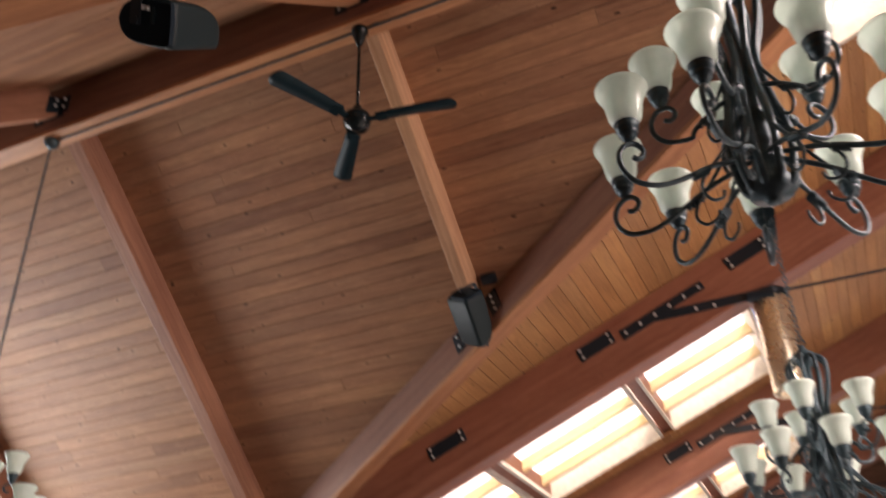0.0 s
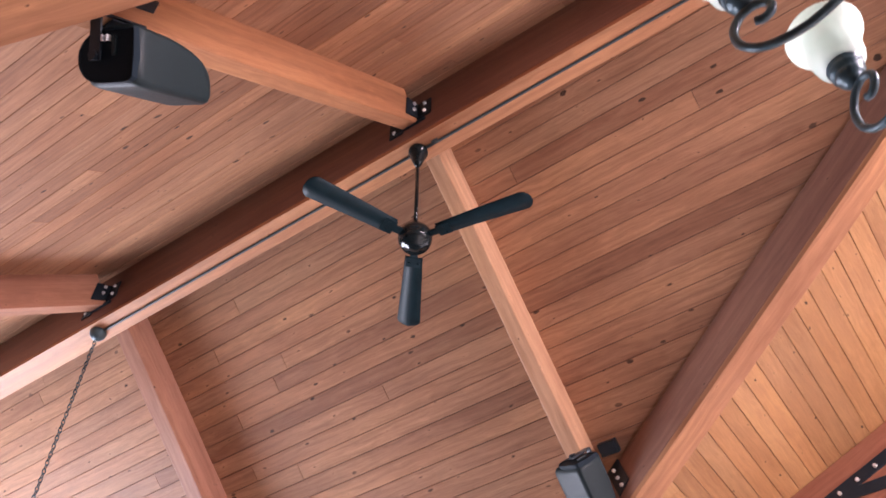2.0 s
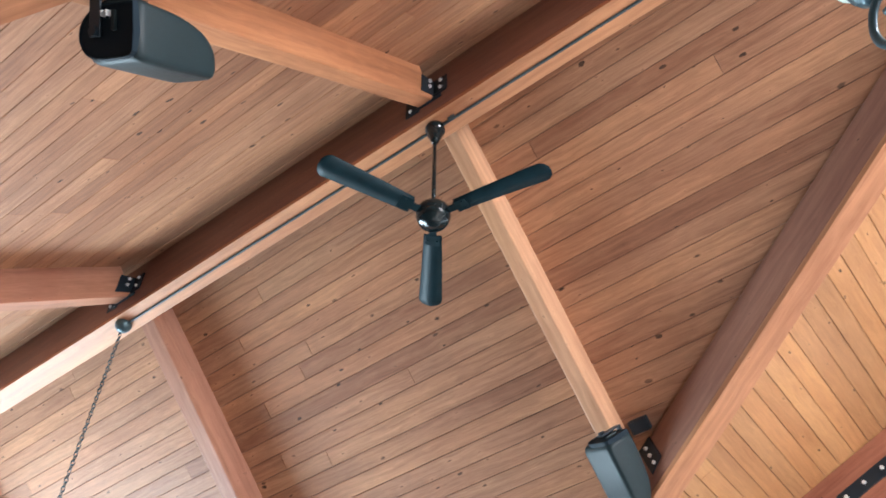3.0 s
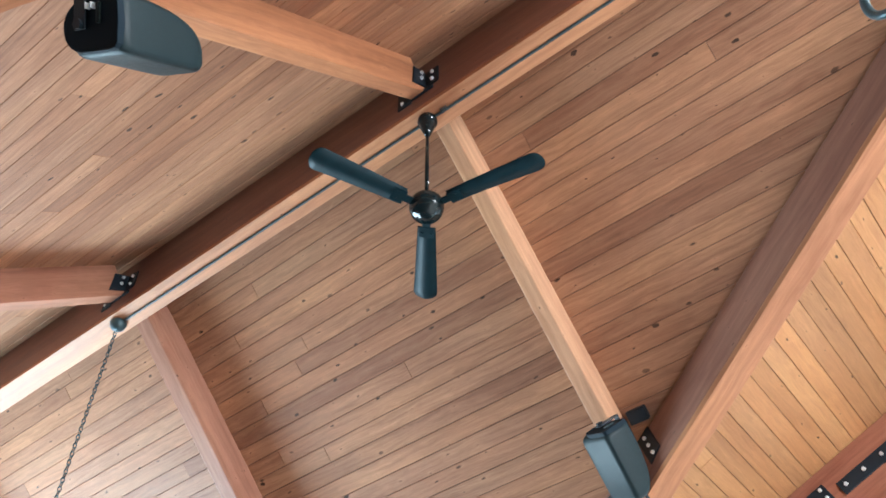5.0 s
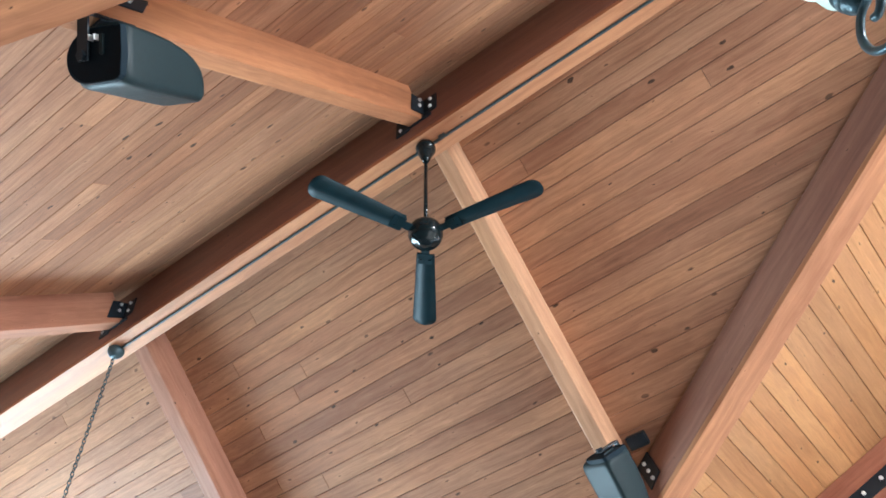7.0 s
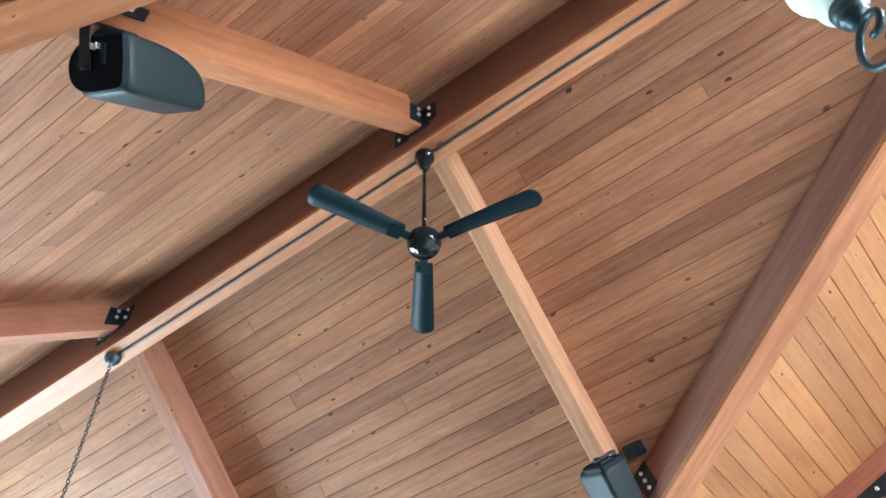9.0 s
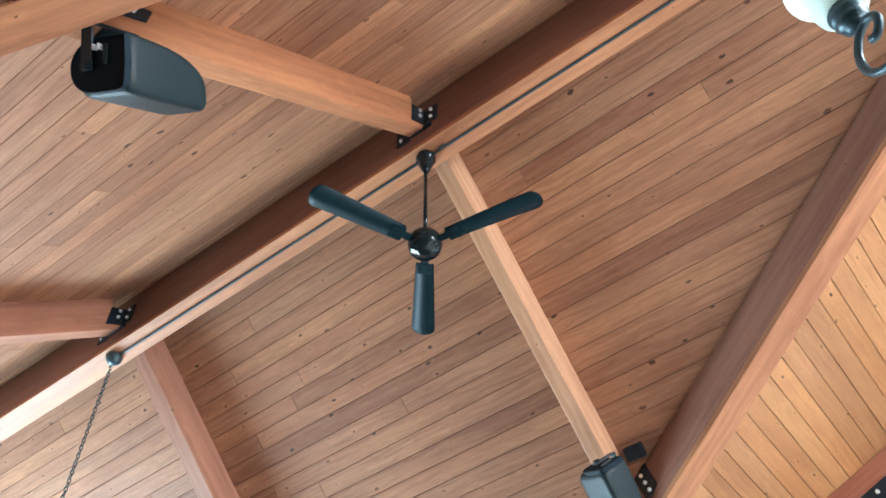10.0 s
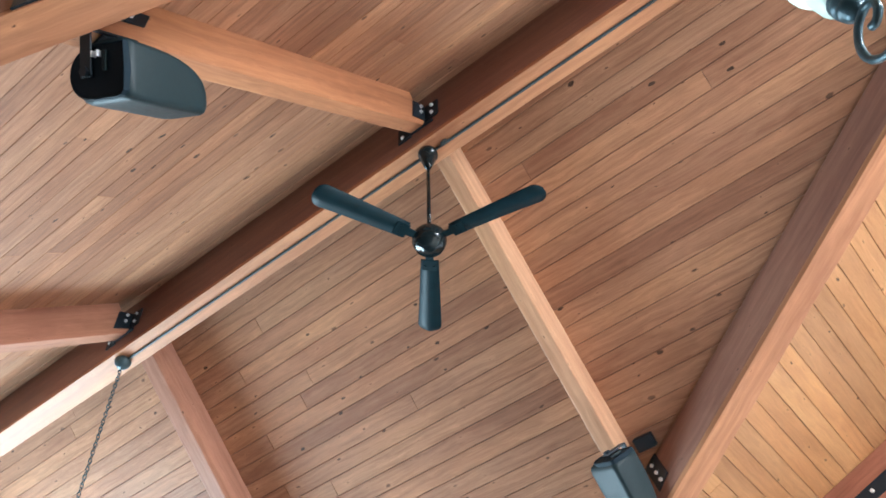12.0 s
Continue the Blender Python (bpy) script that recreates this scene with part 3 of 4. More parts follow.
def hanging_cylinder(x, y, z0, z1, r):
    """A plain metal cylinder with a collar, fixed under the truss."""
    t = thing("pendant_cylinder", "pale satin metal cylinder hanging under the roof truss", "pendant lamp", at=Matrix.Translation((x, y, 0)))
    b = bmesh.new()
    lathe(b, [(0, z0 + 0.03), (r - 0.012, z0 + 0.03), (r - 0.008, z0), (r - 0.002, z0 - 0.002), (r, z0 + 0.006), (r, z1 - 0.05), (r - 0.006, z1 - 0.04), (0, z1 - 0.04)], 36)
    part("body", b, SATIN, t, smooth=True)
    b = bmesh.new()
    lathe(b, [(0, z1 - 0.041), (r + 0.008, z1 - 0.041), (r + 0.010, z1 - 0.03), (r + 0.008, z1), (0, z1)], 36)
    part("collar", b, STEEL, t, "black steel collar")


hanging_cylinder(-0.43, 6.76, 3.66, ZB + MB * -0.49 - TRUSS_D * CB, 0.115)


# ---- skylights ----
def skylight(y0, y1, x0, x1):
    """Curb boards round the opening, pale joists across it and a pane above."""
    cx, cy = (x0 + x1) / 2, (y0 + y1) / 2
    at = axes((cx, cy, ZB + MB * cx), (0, 1, 0), (-MB, 0, 1))
    t = thing("skylight", "bright skylight with pale timber joists and a painted curb", "skylight", "roof skylights", at=at)
    hw, hh = (y1 - y0) / 2, (x1 - x0) / 2 * CB
    for name, bx in (("curb_board", (-hw, -hw + 0.03, -hh, hh)), ("curb_board", (hw - 0.03, hw, -hh, hh)), ("curb_board", (-hw + 0.03, hw - 0.03, -hh, -hh + 0.03)), ("curb_board", (-hw + 0.03, hw - 0.03, hh - 0.03, hh))):
        b = bmesh.new()
        box(b, *bx, 0.0, 0.26, 0.003)
        part(name, b, CURB, t)
    n = max(1, round((y1 - y0) / 0.55))
    first = None
    for k in range(n):
        x = -hw + (k + 0.5) * 2 * hw / n
        if first is None:
            b = bmesh.new()
            box(b, -hh + 0.03, hh - 0.03, -0.03, 0.03, 0.10, 0.21, 0.004)
            first = part("joist", b, WOOD_PALE, t, "pale yellow pine joist", pose(x, 0, 0, 0, 0, 90))
        else:
            share("joist", first, t, pose(x, 0, 0, 0, 0, 90))
    b = bmesh.new()
    box(b, -hw, hw, -hh, hh, 0.265, 0.271)
    part("pane", b, GLAZING, t, "bright frosted skylight pane")


for s in SKY:
    skylight(*s)


# ---- hangers of the rafters ----
def rafter_hanger(x, side):
    """Black steel hanger where a near rafter meets the ridge beam."""
    y = Y0 - 0.0725
    d = 0.0725
    z = ZR - MA * d
    half = 0.057 if x < -4 else 0.043
    t = thing("beam_hanger", "black bolted steel hanger joining the rafter to the ridge beam", "bracket", "steel hangers", at=Matrix.Translation((x, y, z)))
    # flange on the beam beside the rafter: x along the beam, y up, z towards the room
    flange = Matrix(((1, 0, 0, 0), (0, 0, -1, 0), (0, 1, 0, 0), (0, 0, 0, 1)))
    steel_plate("flange", t, flange @ pose(half, 0.02, 0), [(0, 0), (0.075, 0.0), (0.085, 0.012), (0.085, 0.13), (0, 0.13)], 0.008, [(0.05, 0.035), (0.05, 0.1)], 0.011)
    steel_plate("flange", t, flange @ pose(-half - 0.085, -0.03, 0), [(0, 0), (0.085, 0), (0.085, 0.13), (0, 0.13)], 0.008, [(0.035, 0.03)], 0.011)
    # side plates on the rafter, following its slope
    for s in (1, -1):
        cheek = Matrix(((0, 0, s, s * half), (-s * 1.0, 0, 0, 0), (0, 1, 0, 0), (0, 0, 0, 1)))
        steel_plate("cheek", t, cheek @ pose(0 if s == 1 else -0.11, 0.0, 0), [(0, 0.03), (0.10, -0.04), (0.10, 0.10), (0, 0.15)] if s == 1 else [(0.01, -0.04), (0.11, 0.03), (0.11, 0.15), (0.01, 0.10)], 0.007,
                    [(0.045, 0.055), (0.045, 0.105)] if s == 1 else [(0.06, 0.06)], 0.011)
    b = bmesh.new()
    box(b, -half - 0.05, half + 0.05, -0.012, 0.0, -0.012, 0.004, 0.001)
    part("seat", b, STEEL, t)
    return t


for x in RAFTER_X[:3]:
    rafter_hanger(x, -1)


# ---- steel hangers at the valley ends of the rafters ----
def valley_hanger(x, side):
    d = 1.585 - VS * (x + 1.874)
    half = 0.043
    # where the rafter's east face meets the valley beam's west face
    out = Vector((-VS, -side, 0)).normalized()          # square to the beam, towards the rafter
    along = Vector((1, -side * VS, side * 0 + MA * VS)).normalized()
    foot = Vector((x, Y0 + side * d, ZR - MA * d)) + out * (VALLEY_W / 2)
    up = out.cross(along) if side == -1 else along.cross(out)
    if up.z < 0:
        up = -up
    m = Matrix(((along.x, up.x, out.x, foot.x), (along.y, up.y, out.y, foot.y), (along.z, up.z, out.z, foot.z), (0, 0, 0, 1)))
    t = thing("beam_hanger", "black bolted steel hanger joining the rafter to the valley beam", "bracket", "steel hangers")
    steel_plate("flange", t, m @ pose(0.20, 0.085, 0), [(0, 0), (0.10, 0.02), (0.10, 0.18), (0, 0.18)], 0.008, [(0.05, 0.03), (0.05, 0.085), (0.05, 0.14)], 0.011)
    steel_plate("flange", t, m @ pose(-0.18, 0.08, 0), [(0, 0), (0.09, 0), (0.09, 0.15), (0, 0.15)], 0.008, [(0.045, 0.03), (0.045, 0.11)], 0.011)
    cheek = Matrix(((0, 0, 1, x + half), (side, 0, 0, foot.y - side * 0.13), (0, 1, 0, foot.z + MA * 0.13 - 0.06), (0, 0, 0, 1)))
    steel_plate("cheek", t, cheek, [(0, 0.01), (0.12, -0.08), (0.12, 0.04), (0, 0.14)], 0.007, [(0.03, 0.04), (0.03, 0.10)], 0.011)
    return t


valley_hanger(RAFTER_X[0], 1)
t = thing("beam_hanger", "black steel hanger plate on the rafter's lower end", "bracket", "steel hangers")
steel_plate("cheek", t, Matrix(((0, 0, 1, RAFTER_X[0] + 0.0435), (1, 0, 0, 2.30), (0, 1, 0, 4.15), (0, 0, 0, 1))), [(0, -0.02), (0.085, 0.055), (0.085, 0.13), (0.0, 0.06)], 0.007, [(0.03, 0.045)], 0.010)


# a plate on the inner face of the near valley beam
def valley_plate(x):
    side = -1
    d = 1.585 - VS * (x + 1.874)
    out = Vector((VS, side, 0)).normalized()
    along = Vector((1, VS, MA * VS)).normalized()
    up = out.cross(along)
    if up.z < 0:
        up = -up
    foot = Vector((x, Y0 + side * d, ZR - MA * d)) + out * (VALLEY_W / 2)
    m = Matrix(((along.x, up.x, out.x, foot.x), (along.y, up.y, out.y, foot.y), (along.z, up.z, out.z, foot.z), (0, 0, 0, 1)))
    t = thing("splice_plate", "black bolted steel plate on the side of the valley beam", "bracket")
    steel_plate("plate", t, m @ pose(0.065, 0.004, 0), [(-0.02, 0), (0.34, 0), (0.34, 0.13), (0.0, 0.13)], 0.008, [(0.022, 0.055), (0.15, 0.06), (0.29, 0.06)], 0.012)


valley_plate(-2.25)

# small black junction box beside the far rafter's foot
t = thing("junction_box", "small black junction box on the ceiling boards", "electrical box", at=axes((-2.055, 5.425, ZC - MA * (5.425 - Y0)), (1, 0, 0), (0, MA, 1)))
b = bmesh.new()
box(b, -0.05, 0.05, -0.035, 0.035, -0.045, 0.0, 0.006)
part("body", b, STEEL, t)
b = bmesh.new()
box(b, -0.046, 0.046, -0.031, 0.031, -0.051, -0.046, 0.002)
part("lid", b, STEEL, t)


# ---- cable along the ridge ----
c = bmesh.new()
path = [Vector((-4.50 + k * 0.12, Y0, RIDGE_Z - 0.006)) for k in range(int(5.8 / 0.12))]
tube(c, path, 0.0078, 8)
cable = thing("ridge_cable", "dark grey cable run along the underside of the ridge beam", "cable")
part("sheath", c, CABLE, cable, smooth=True)
for x in (-2.09,):
    c = bmesh.new()
    coil = [Vector((x + 0.0011 * k, Y0 - 0.012 + 0.009 * math.cos(k * 0.9), RIDGE_Z - 0.012 + 0.009 * math.sin(k * 0.9))) for k in range(36)]
    tube(c, coil, 0.0022, 6)
    part("coil", c, CABLE, cable, "small coil of grey wire", smooth=True)


# ---- ceiling fan ----
def ceiling_fan(x, y, ztop, zhub, radius, turn):
    t = thing("ceiling_fan", "glossy black three-blade ceiling fan on a downrod", "ceiling fan", at=Matrix.Translation((x, y, 0)))
    b = bmesh.new()
    lathe(b, [(0.0, ztop), (0.046, ztop), (0.049, ztop - 0.012), (0.048, ztop - 0.03), (0.042, ztop - 0.034), (0.038, ztop - 0.06), (0.022, ztop - 0.105), (0.015, ztop - 0.125), (0.0, ztop - 0.126)], 28)
    part("canopy", b, FAN_BLACK, t, "", smooth=True)
    b = bmesh.new()
    lathe(b, [(0.0, ztop - 0.11), (0.0095, ztop - 0.11), (0.0095, zhub + 0.07), (0.0, zhub + 0.07)], 14)
    part("downrod", b, FAN_BLACK, t, smooth=True)
    b = bmesh.new()
    lathe(b, [(0, zhub + 0.115), (0.016, zhub + 0.115), (0.026, zhub + 0.095), (0.030, zhub + 0.055), (0.045, zhub + 0.05), (0.070, zhub + 0.04), (0.076, zhub + 0.022), (0.076, zhub - 0.002), (0.073, zhub - 0.006),
              (0.073, zhub - 0.012), (0.070, zhub - 0.022), (0.058, zhub - 0.036), (0.036, zhub - 0.044), (0.034, zhub - 0.047), (0.012, zhub - 0.049), (0, zhub - 0.049)], 36)
    motor = part("motor", b, FAN_BLACK, t, smooth=True)
    b = bmesh.new()
    lathe(b, [(0.0615, zhub - 0.031), (0.064, zhub - 0.033), (0.062, zhub - 0.0365), (0.0595, zhub - 0.035), (0.0615, zhub - 0.031)], 36)
    part("ring", b, FAN_BLACK, motor, smooth=True)
    for k in range(3):
        a = pose(0, 0, zhub + 0.004, 0, 0, turn + 120 * k)
        b = bmesh.new()
        box(b, 0.06, 0.165, -0.018, 0.018, -0.004, 0.004, 0.002)
        box(b, 0.11, 0.17, -0.034, 0.034, -0.006, -0.001, 0.002)
        for yy in (-0.02, 0.02):
            bolt_head(b, pose(0.145, yy, -0.008), 0.006, 0.006)
        part("blade_arm", b, FAN_BLADE, t, at=a @ pose(0, 0, 0, 8))
        b = bmesh.new()
        steps = [0.09 * i for i in range(11)] + [0.9 + 0.1 * math.sin(math.pi / 2 * i / 9) for i in range(1, 10)]
        n = len(steps) - 1
        lows, ups = [], []
        for i in range(n + 1):
            f = steps[i]
            r = 0.115 + (radius - 0.115) * f
            half = 0.040 + 0.017 * f
            if f > 0.9:
                half *= math.sqrt(max(0.0, 1 - ((f - 0.9) / 0.1) ** 2 * 0.97))
            droop = -0.012 * f * f
            lows.append((r, half, droop))
        for z in (0.0, 0.0035):
            ring = [b.verts.new((r, h, d + z + 0.004)) for r, h, d in lows], [b.verts.new((r, 0, d + z)) for r, h, d in lows], [b.verts.new((r, -h, d + z + 0.004)) for r, h, d in lows]
            ups.append(ring)
        for i in range(n):
            for lo, hi in ((0, 1), (1, 2)):
                b.faces.new((ups[1][lo][i], ups[1][hi][i], ups[1][hi][i + 1], ups[1][lo][i + 1]))
                b.faces.new((ups[0][lo][i], ups[0][lo][i + 1], ups[0][hi][i + 1], ups[0][hi][i]))
            b.faces.new((ups[0][0][i], ups[1][0][i], ups[1][0][i + 1], ups[0][0][i + 1]))
            b.faces.new((ups[0][2][i], ups[0][2][i + 1], ups[1][2][i + 1], ups[1][2][i]))
        for i in (0, n):
            for lo, hi in ((0, 1), (1, 2)):
                b.faces.new((ups[0][lo][i], ups[0][hi][i], ups[1][hi][i], ups[1][lo][i]))
        bmesh.ops.recalc_face_normals(b, faces=b.faces[:])
        part("blade", b, FAN_BLADE, t, "dark satin fan blade", at=a @ pose(0, 0, 0, 9), smooth=True)
    return t


ceiling_fan(-2.177, Y0 - 0.004, RIDGE_Z + 0.001, 4.535, 0.552, 129)


# ---- loudspeakers ----
def loudspeaker(name, origin, u, w, label, length=0.345, width=0.235, depth=0.178, soft=0.09, wired=True):
    """A wedge-shaped outdoor loudspeaker: u runs from its flat end to its tip, w is the way its grille looks."""
    u, w = Vector(u).normalized(), Vector(w).normalized()
    v = w.cross(u).normalized()
    m = Matrix(((u.x, v.x, w.x, origin[0]), (u.y, v.y, w.y, origin[1]), (u.z, v.z, w.z, origin[2]), (0, 0, 0, 1)))
    t = thing(name, label, "loudspeaker", "loudspeakers", at=m)
    b = bmesh.new()
    n = 18
    # half-moon seen from the side, and rounded off towards the far edge of the end panel
    prof = [(0.035, 0.0), (0.014, -0.005), (0.004, -0.016), (0.0, -0.034)]
    prof += [(length * math.sin(math.pi / 2 * k / n) ** 0.78, -0.036 - (depth - 0.036) * math.cos(math.pi / 2 * k / n) ** 0.72 if k < n else -0.036) for k in range(n + 1)]
    prof += [(length * 0.995, -0.022), (length * 0.97, -0.008), (length * 0.93, 0.0)]
    cols = [-width / 2 + soft * f for f in (0, 0.02, 0.08, 0.18, 0.32, 0.5, 0.75)] + [-width / 2 + soft + (width - soft - 0.03) * k / 5 for k in range(6)] + [width / 2 - 0.03 * f for f in (0.75, 0.5, 0.28, 0.12, 0.03, 0.0)]

    def inset(y):
        f = max(0.0, (y - width / 2 + 0.03) / 0.03)
        g = max(0.0, (y * -1 - width / 2 + soft) / soft)
        return 0.24 * (1 - math.sqrt(max(0.0, 1 - f * f))) + 6.1 * soft * (1 - math.sqrt(max(0.0, 1 - g * g)))

    def swell(y):
        return 1.0 - 0.18 * max(0.0, (0.03 - y) / (width / 2 + 0.03)) ** 2

    grid = []
    for y in cols:
        row = []
        for x, z in prof:
            p = Vector((x, y, z * swell(y)))
            middle = Vector((length * 0.42, y, -depth * 0.42))
            row.append(b.verts.new(p + (middle - p) * inset(y)))
        grid.append(row)
    b.faces.new(grid[0])
    b.faces.new(grid[-1][::-1])
    for lo, hi in zip(grid, grid[1:]):
        for k in range(len(prof)):
            j = (k + 1) % len(prof)
            b.faces.new((lo[j], lo[k], hi[k], hi[j]))
    bmesh.ops.recalc_face_normals(b, faces=b.faces[:])
    part("cabinet", b, SPEAKER, t, smooth=True)
    # dished end panel with a raised lip, rounded towards the far side
    b = bmesh.new()
    zc, rz, yr, yl, ry = -depth * 0.50, depth * 0.455, width / 2 - 0.008, -width * 0.02, width * 0.44
    rim = [(yr, zc - rz * 0.96), (yr + 0.004, zc), (yr, zc + rz * 0.80), (yr - 0.012, zc + rz * 0.95), (yr - 0.03, zc + rz)]
    for k in range(15):
        a = math.pi / 2 - math.pi * k / 14
        c, e = max(0.0, math.cos(a)), math.sin(a)
        rim.append((yl - ry * c ** (0.85 if e > 0 else 1.1), zc + rz * math.copysign(abs(e) ** 0.95, e)))
    rings = [[b.verts.new((x, yr * 0.1 + (y - yr * 0.1) * f, zc + (z - zc) * f)) for y, z in rim] for x, f in ((0.03, 1.0), (-0.006, 1.0), (-0.008, 0.985), (-0.006, 0.965), (-0.002, 0.93))]
    for lo, hi in zip(rings, rings[1:]):
        for k in range(len(rim)):
            j = (k + 1) % len(rim)
            b.faces.new((lo[j], lo[k], hi[k], hi[j]))
    b.faces.new(rings[-1])
    b.faces.new(rings[0][::-1])
    bmesh.ops.recalc_face_normals(b, faces=b.faces[:])
    part("end_panel", b, SPEAKER_DARK, t, "matt black end panel")
    b = bmesh.new()
    box(b, -0.012, 0.0, 0.028, 0.042, -depth + 0.03, -depth + 0.09, 0.004)
    part("rib", b, SPEAKER, t)
    if wired:
        b = bmesh.new()
        for yy in (-0.002, 0.018):
            box(b, -0.022, -0.004, yy - 0.0025, yy + 0.0025, -depth + 0.03, -depth + 0.048, 0.001)
        part("terminal", b, BOLT, t, "bright wire terminals")
    # bracket: yoke arm from the end panel up to the timber
    b = bmesh.new()
    box(b, -0.016, -0.008, -0.055, -0.012, -depth - 0.035, -0.075, 0.002)
    box(b, -0.016, 0.17, -0.05, -0.015, -depth - 0.043, -depth - 0.035, 0.002)
    part("bracket", b, STEEL, t, "black steel mounting bracket")
    b = bmesh.new()
    bolt_head(b, pose(-0.02, -0.032, -0.09, 0, 90), 0.017, 0.014)
    part("knob", b, STEEL, t)
    return t


speaker = loudspeaker("loudspeaker", (-2.212, 2.388, 3.842), (0, 1, MA), (-0.454, 0.585, -0.672), "black wedge-shaped loudspeaker on a bracket under the rafter")
b = bmesh.new()
box(b, 0.0, 0.24, -0.03, 0.03, -0.008, 0.0, 0.002)
strap = axes((-2.165, 2.285, ZR - MA * (Y0 - 2.285) - 0.004), (0, 1, MA), (0, 0, 1))
part("mounting_strap", b, STEEL, speaker, "black steel strap under the rafter", speaker.matrix_world.inverted() @ strap)
loudspeaker("loudspeaker", (-2.142, 5.030, 3.987), (0, 1, -MA), (-0.616, -0.517, -0.594), "dark grey wedge-shaped loudspeaker at the foot of the rafter", length=0.335, width=0.215, depth=0.15, soft=0.028, wired=False)


# ---- chandeliers ----
def chain(parent, top, bottom, name="chain"):
    """Oval links, each turned a quarter against the last."""
    pitch, r = 0.026, 0.0028
    b = bmesh.new()
    n = int((top - bottom) / pitch)
    for k in range(n):
        loop = []
        for s in range(10):
            a = 2 * math.pi * s / 10
            p = Vector((math.cos(a) * 0.0095, 0, math.sin(a) * 0.0175))
            if k % 2:
                p = Vector((p.y, p.x, p.z))
            loop.append(p + Vector((0, 0, bottom + (k + 0.5) * pitch)))
        ring = []
        for s in range(10):
            c = loop[s]
            d = (loop[(s + 1) % 10] - loop[s - 1]).normalized()
            o = (c - Vector((0, 0, bottom + (k + 0.5) * pitch))).normalized()
            o = (o - d * o.dot(d)).normalized()
            q = d.cross(o)
            ring.append([b.verts.new(c + (o * math.cos(2 * math.pi * h / 5) + q * math.sin(2 * math.pi * h / 5)) * r) for h in range(5)])
        for s in range(10):
            nxt = ring[(s + 1) % 10]
            for h in range(5):
                b.faces.new((ring[s][h], ring[s][(h + 1) % 5], nxt[(h + 1) % 5], nxt[h]))
    return part(name, b, IRON, parent, "dark iron chain", smooth=True)


def shade_mesh():
    b = bmesh.new()
    outer = [(0.93 * r, 0.95 * z) for r, z in [(0.024, 0.004), (0.034, 0.012), (0.043, 0.03), (0.047, 0.055), (0.050, 0.075), (0.058, 0.095), (0.067, 0.112), (0.069, 0.122), (0.066, 0.128)]]
    inner = [(r - 0.003, z) for r, z in outer[::-1]]
    inner[0] = (outer[-1][0] - 0.002, outer[-1][1] + 0.0005)
    lathe(b, outer + inner, 28)
    return b


def cup_mesh():
    b = bmesh.new()
    lathe(b, [(0, -0.03), (0.008, -0.03), (0.016, -0.022), (0.017, -0.014), (0.022, -0.012), (0.024, -0.004), (0.022, 0.0), (0.027, 0.003), (0.0285, 0.012), (0.0265, 0.016), (0.0295, 0.02), (0.0295, 0.03), (0.027, 0.033), (0, 0.034)], 20)
    return b


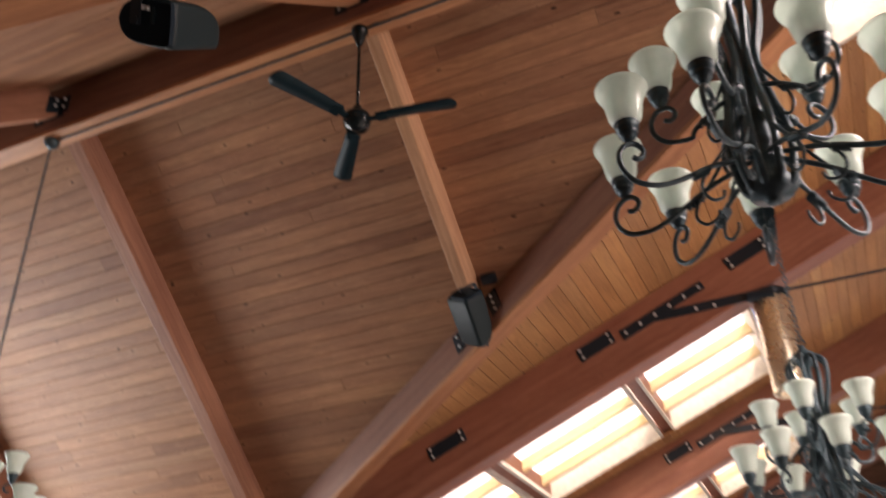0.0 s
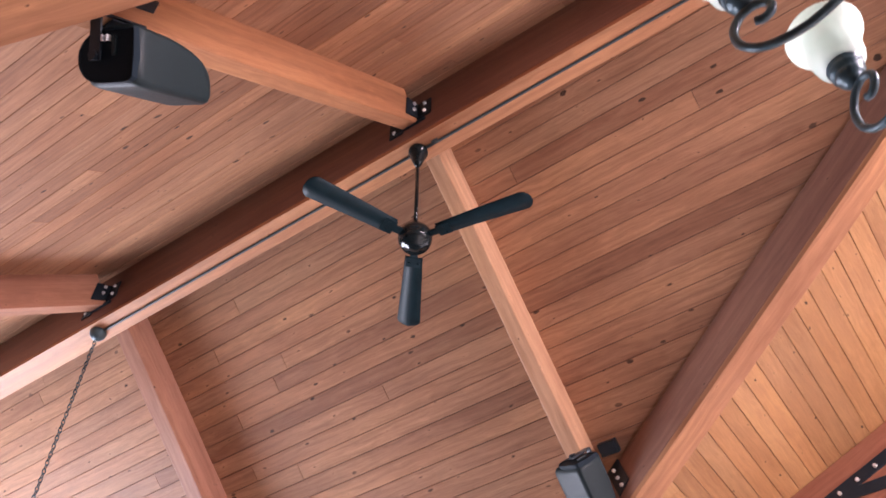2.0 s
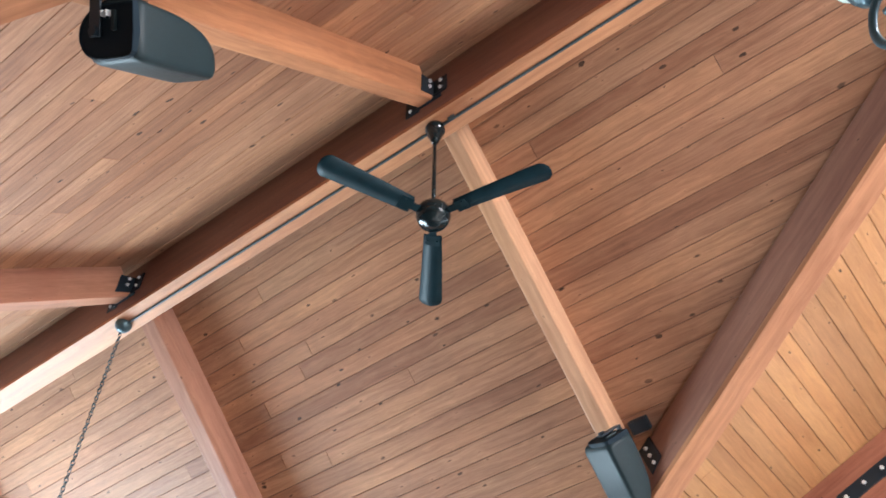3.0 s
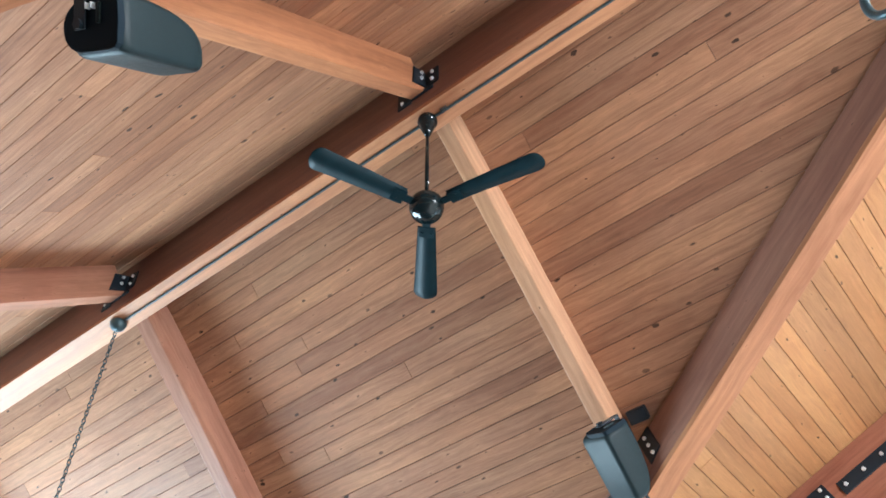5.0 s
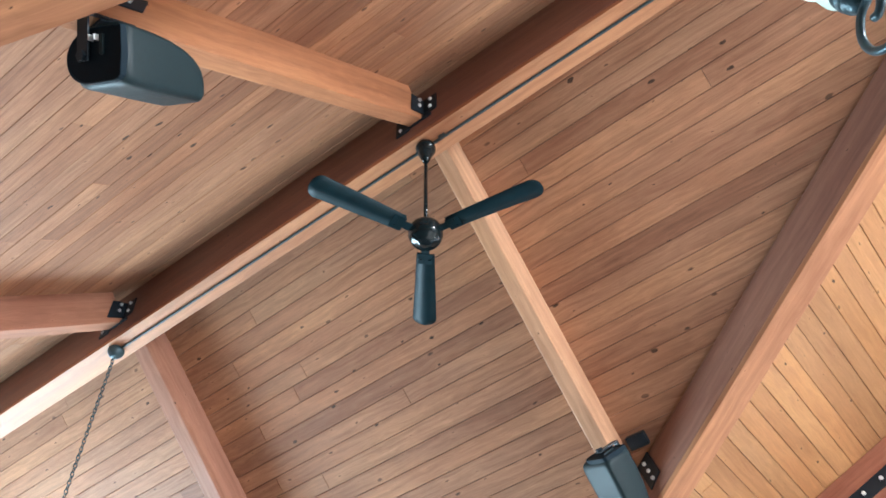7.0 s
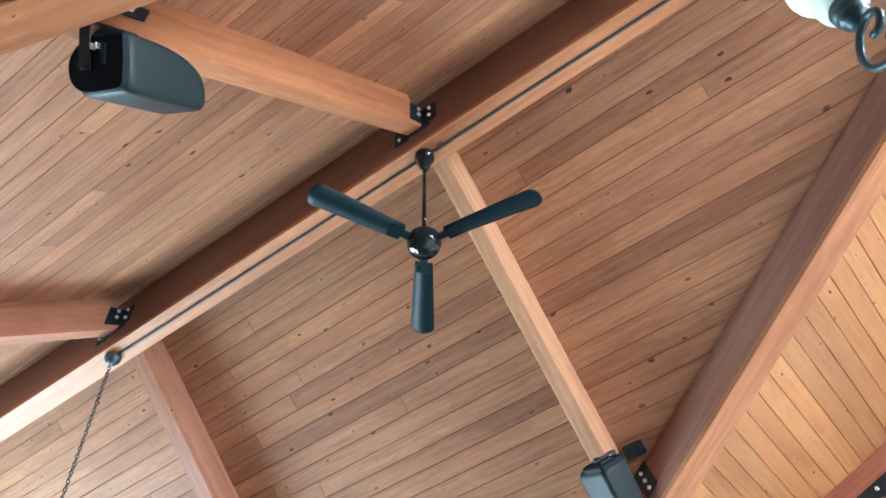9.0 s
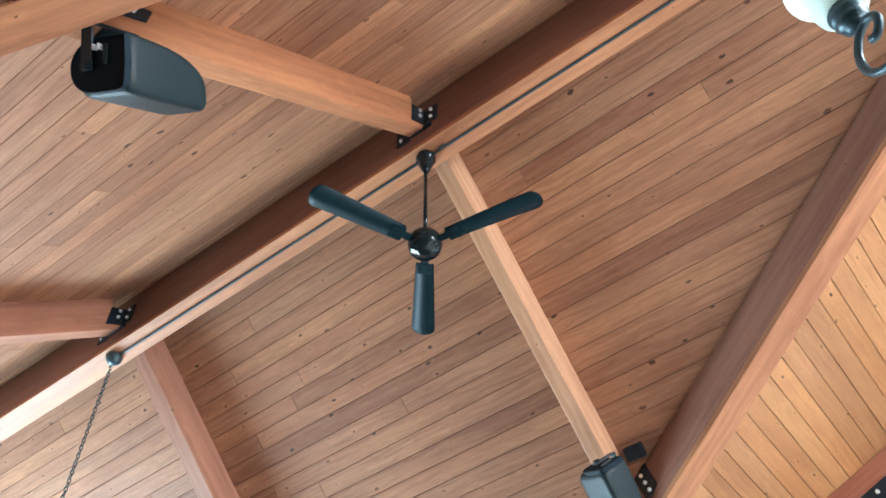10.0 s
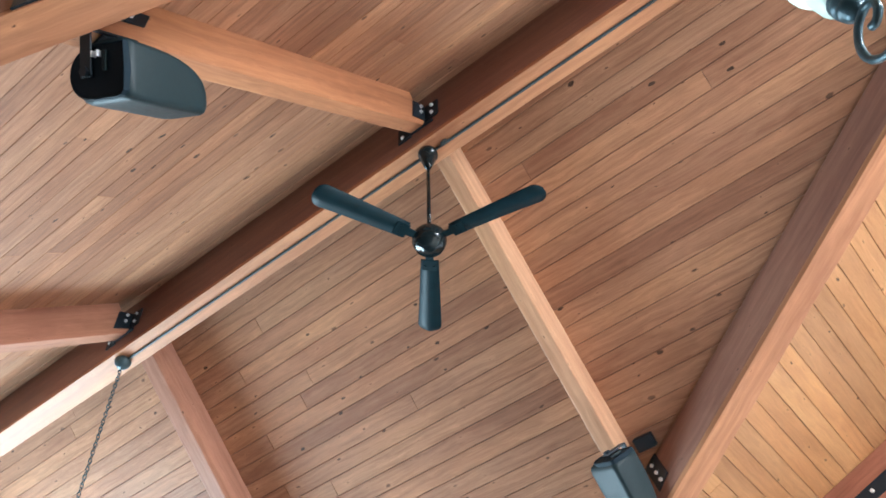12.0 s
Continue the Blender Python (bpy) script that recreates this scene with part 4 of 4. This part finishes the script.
def chandelier(at, base, phase, top, label):
    """Two tiers of bell shades on scrolled arms. base: height of the lower cups; top: where the chain is hung."""
    t = thing("chandelier", label, "chandelier", "wrought iron chandeliers", at=Matrix.Translation(at))
    z = base
    # central column
    b = bmesh.new()
    lathe(b, [(0, z - 0.165), (0.012, z - 0.163), (0.020, z - 0.155), (0.022, z - 0.148), (0.050, z - 0.14), (0.058, z - 0.11), (0.033, z - 0.08), (0.030, z - 0.03), (0.036, z), (0.030, z + 0.03), (0.026, z + 0.15), (0.033, z + 0.2),
              (0.033, z + 0.24), (0.022, z + 0.27), (0.018, z + 0.48), (0.03, z + 0.50), (0.05, z + 0.535), (0.05, z + 0.55), (0.02, z + 0.575), (0.012, z + 0.6), (0, z + 0.6)], 20)
    part("column", b, IRON, t, smooth=True)
    # bowed rods round the column
    rod = None
    for k in range(9):
        m = pose(0, 0, z, 0, 0, 20 + 40 * k)
        if rod is None:
            b = bmesh.new()
            tube(b, smooth_path([(0.045, 0, 0.54), (0.085, 0, 0.50), (0.075, 0, 0.40), (0.045, 0, 0.28), (0.055, 0, 0.14), (0.075, 0, 0.02), (0.062, 0, -0.10), (0.04, 0, -0.135)], 5), 0.0100, 7)
            rod = part("bowed_rod", b, IRON, t, at=m, smooth=True)
        else:
            share("bowed_rod", rod, t, m)
    tiers = ((9, 0.348, 0.0, phase), (5, 0.215, 0.215, 114.0))
    for count, radius, lift, turn in tiers:
        parts = {}
        for k in range(count):
            m = pose(0, 0, z + lift, 0, 0, turn - 360 / count * k)
            if not parts:
                q = radius
                b = bmesh.new()
                path = [(q - 0.004, 0, -0.072), (q - 0.016, 0, -0.077), (q - 0.030, 0, -0.066), (q - 0.031, 0, -0.048), (q - 0.014, 0, -0.034), (q + 0.012, 0, -0.042), (q + 0.030, 0, -0.072),
                        (q + 0.026, 0, -0.112), (q - 0.005, 0, -0.142), (q - 0.06, 0, -0.145), (q * 0.66, 0, -0.122), (q * 0.42, 0, -0.075), (q * 0.2, 0, -0.045), (0.02, 0, -0.03)]
                tube(b, smooth_path(path, 5), 0.0068, 8)
                parts["arm"] = part("arm", b, IRON, t, at=m, smooth=True)
                b = bmesh.new()
                for j in range(4):
                    b2 = bmesh.new()
                    bmesh.ops.create_cone(b2, cap_ends=True, segments=10, radius1=0.014, radius2=0.014, depth=0.008)
                    merge(b, b2, pose(q * 0.50 - 0.016 + 0.0105 * j, 0, -0.098 + 0.0052 * (1.5 - j), 0, 64))
                parts["collar"] = part("collar", b, IRON, t, at=m, smooth=False)
                b = bmesh.new()
                tube(b, smooth_path([(0.03, 0, 0.10), (q * 0.2, 0, 0.03), (q * 0.36, 0, -0.05), (q * 0.48, 0, -0.10), (q * 0.52, 0, -0.145), (q * 0.46, 0, -0.17), (q * 0.38, 0, -0.16), (q * 0.36, 0, -0.14)], 5), 0.0055, 7, (1.0, 0.7))
                parts["brace"] = part("brace", b, IRON, t, at=m, smooth=True)
                parts["cup"] = part("cup", cup_mesh(), IRON, t, at=m @ pose(q, 0, 0), smooth=True)
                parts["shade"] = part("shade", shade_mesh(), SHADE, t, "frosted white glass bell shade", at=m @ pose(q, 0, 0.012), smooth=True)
            else:
                for name in ("arm", "collar", "brace"):
                    share(name, parts[name], t, m)
                share("cup", parts["cup"], t, m @ pose(radius, 0, 0))
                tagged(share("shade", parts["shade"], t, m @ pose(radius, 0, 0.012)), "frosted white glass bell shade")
    b = bmesh.new()
    tube(b, [Vector((0.018 * math.cos(a), 0, z + 0.612 + 0.018 * math.sin(a))) for a in [2 * math.pi * k / 12 for k in range(13)]], 0.004, 6)
    part("hook_ring", b, IRON, t, smooth=True)
    chain(t, top - 0.05, z + 0.62)
    b = bmesh.new()
    lathe(b, [(0, top), (0.048, top), (0.05, top - 0.01), (0.044, top - 0.03), (0.028, top - 0.05), (0.012, top - 0.058), (0, top - 0.058)], 24)
    part("canopy", b, IRON, t, "round dark iron ceiling canopy", smooth=True)
    return t


C1 = (-0.248, 2.540)
chandelier((*C1, 0), 2.823, math.degrees(3.785), ZB + MB * C1[0], "large two-tier wrought iron chandelier with white bell shades")
chandelier((-0.285, 4.72, 0), 2.57, 200, ZB + MB * -0.285, "two-tier wrought iron chandelier with white bell shades")
chandelier((-4.524, Y0 - 0.004, 0), 2.74, 215, RIDGE_Z, "two-tier wrought iron chandelier hung from the ridge beam")
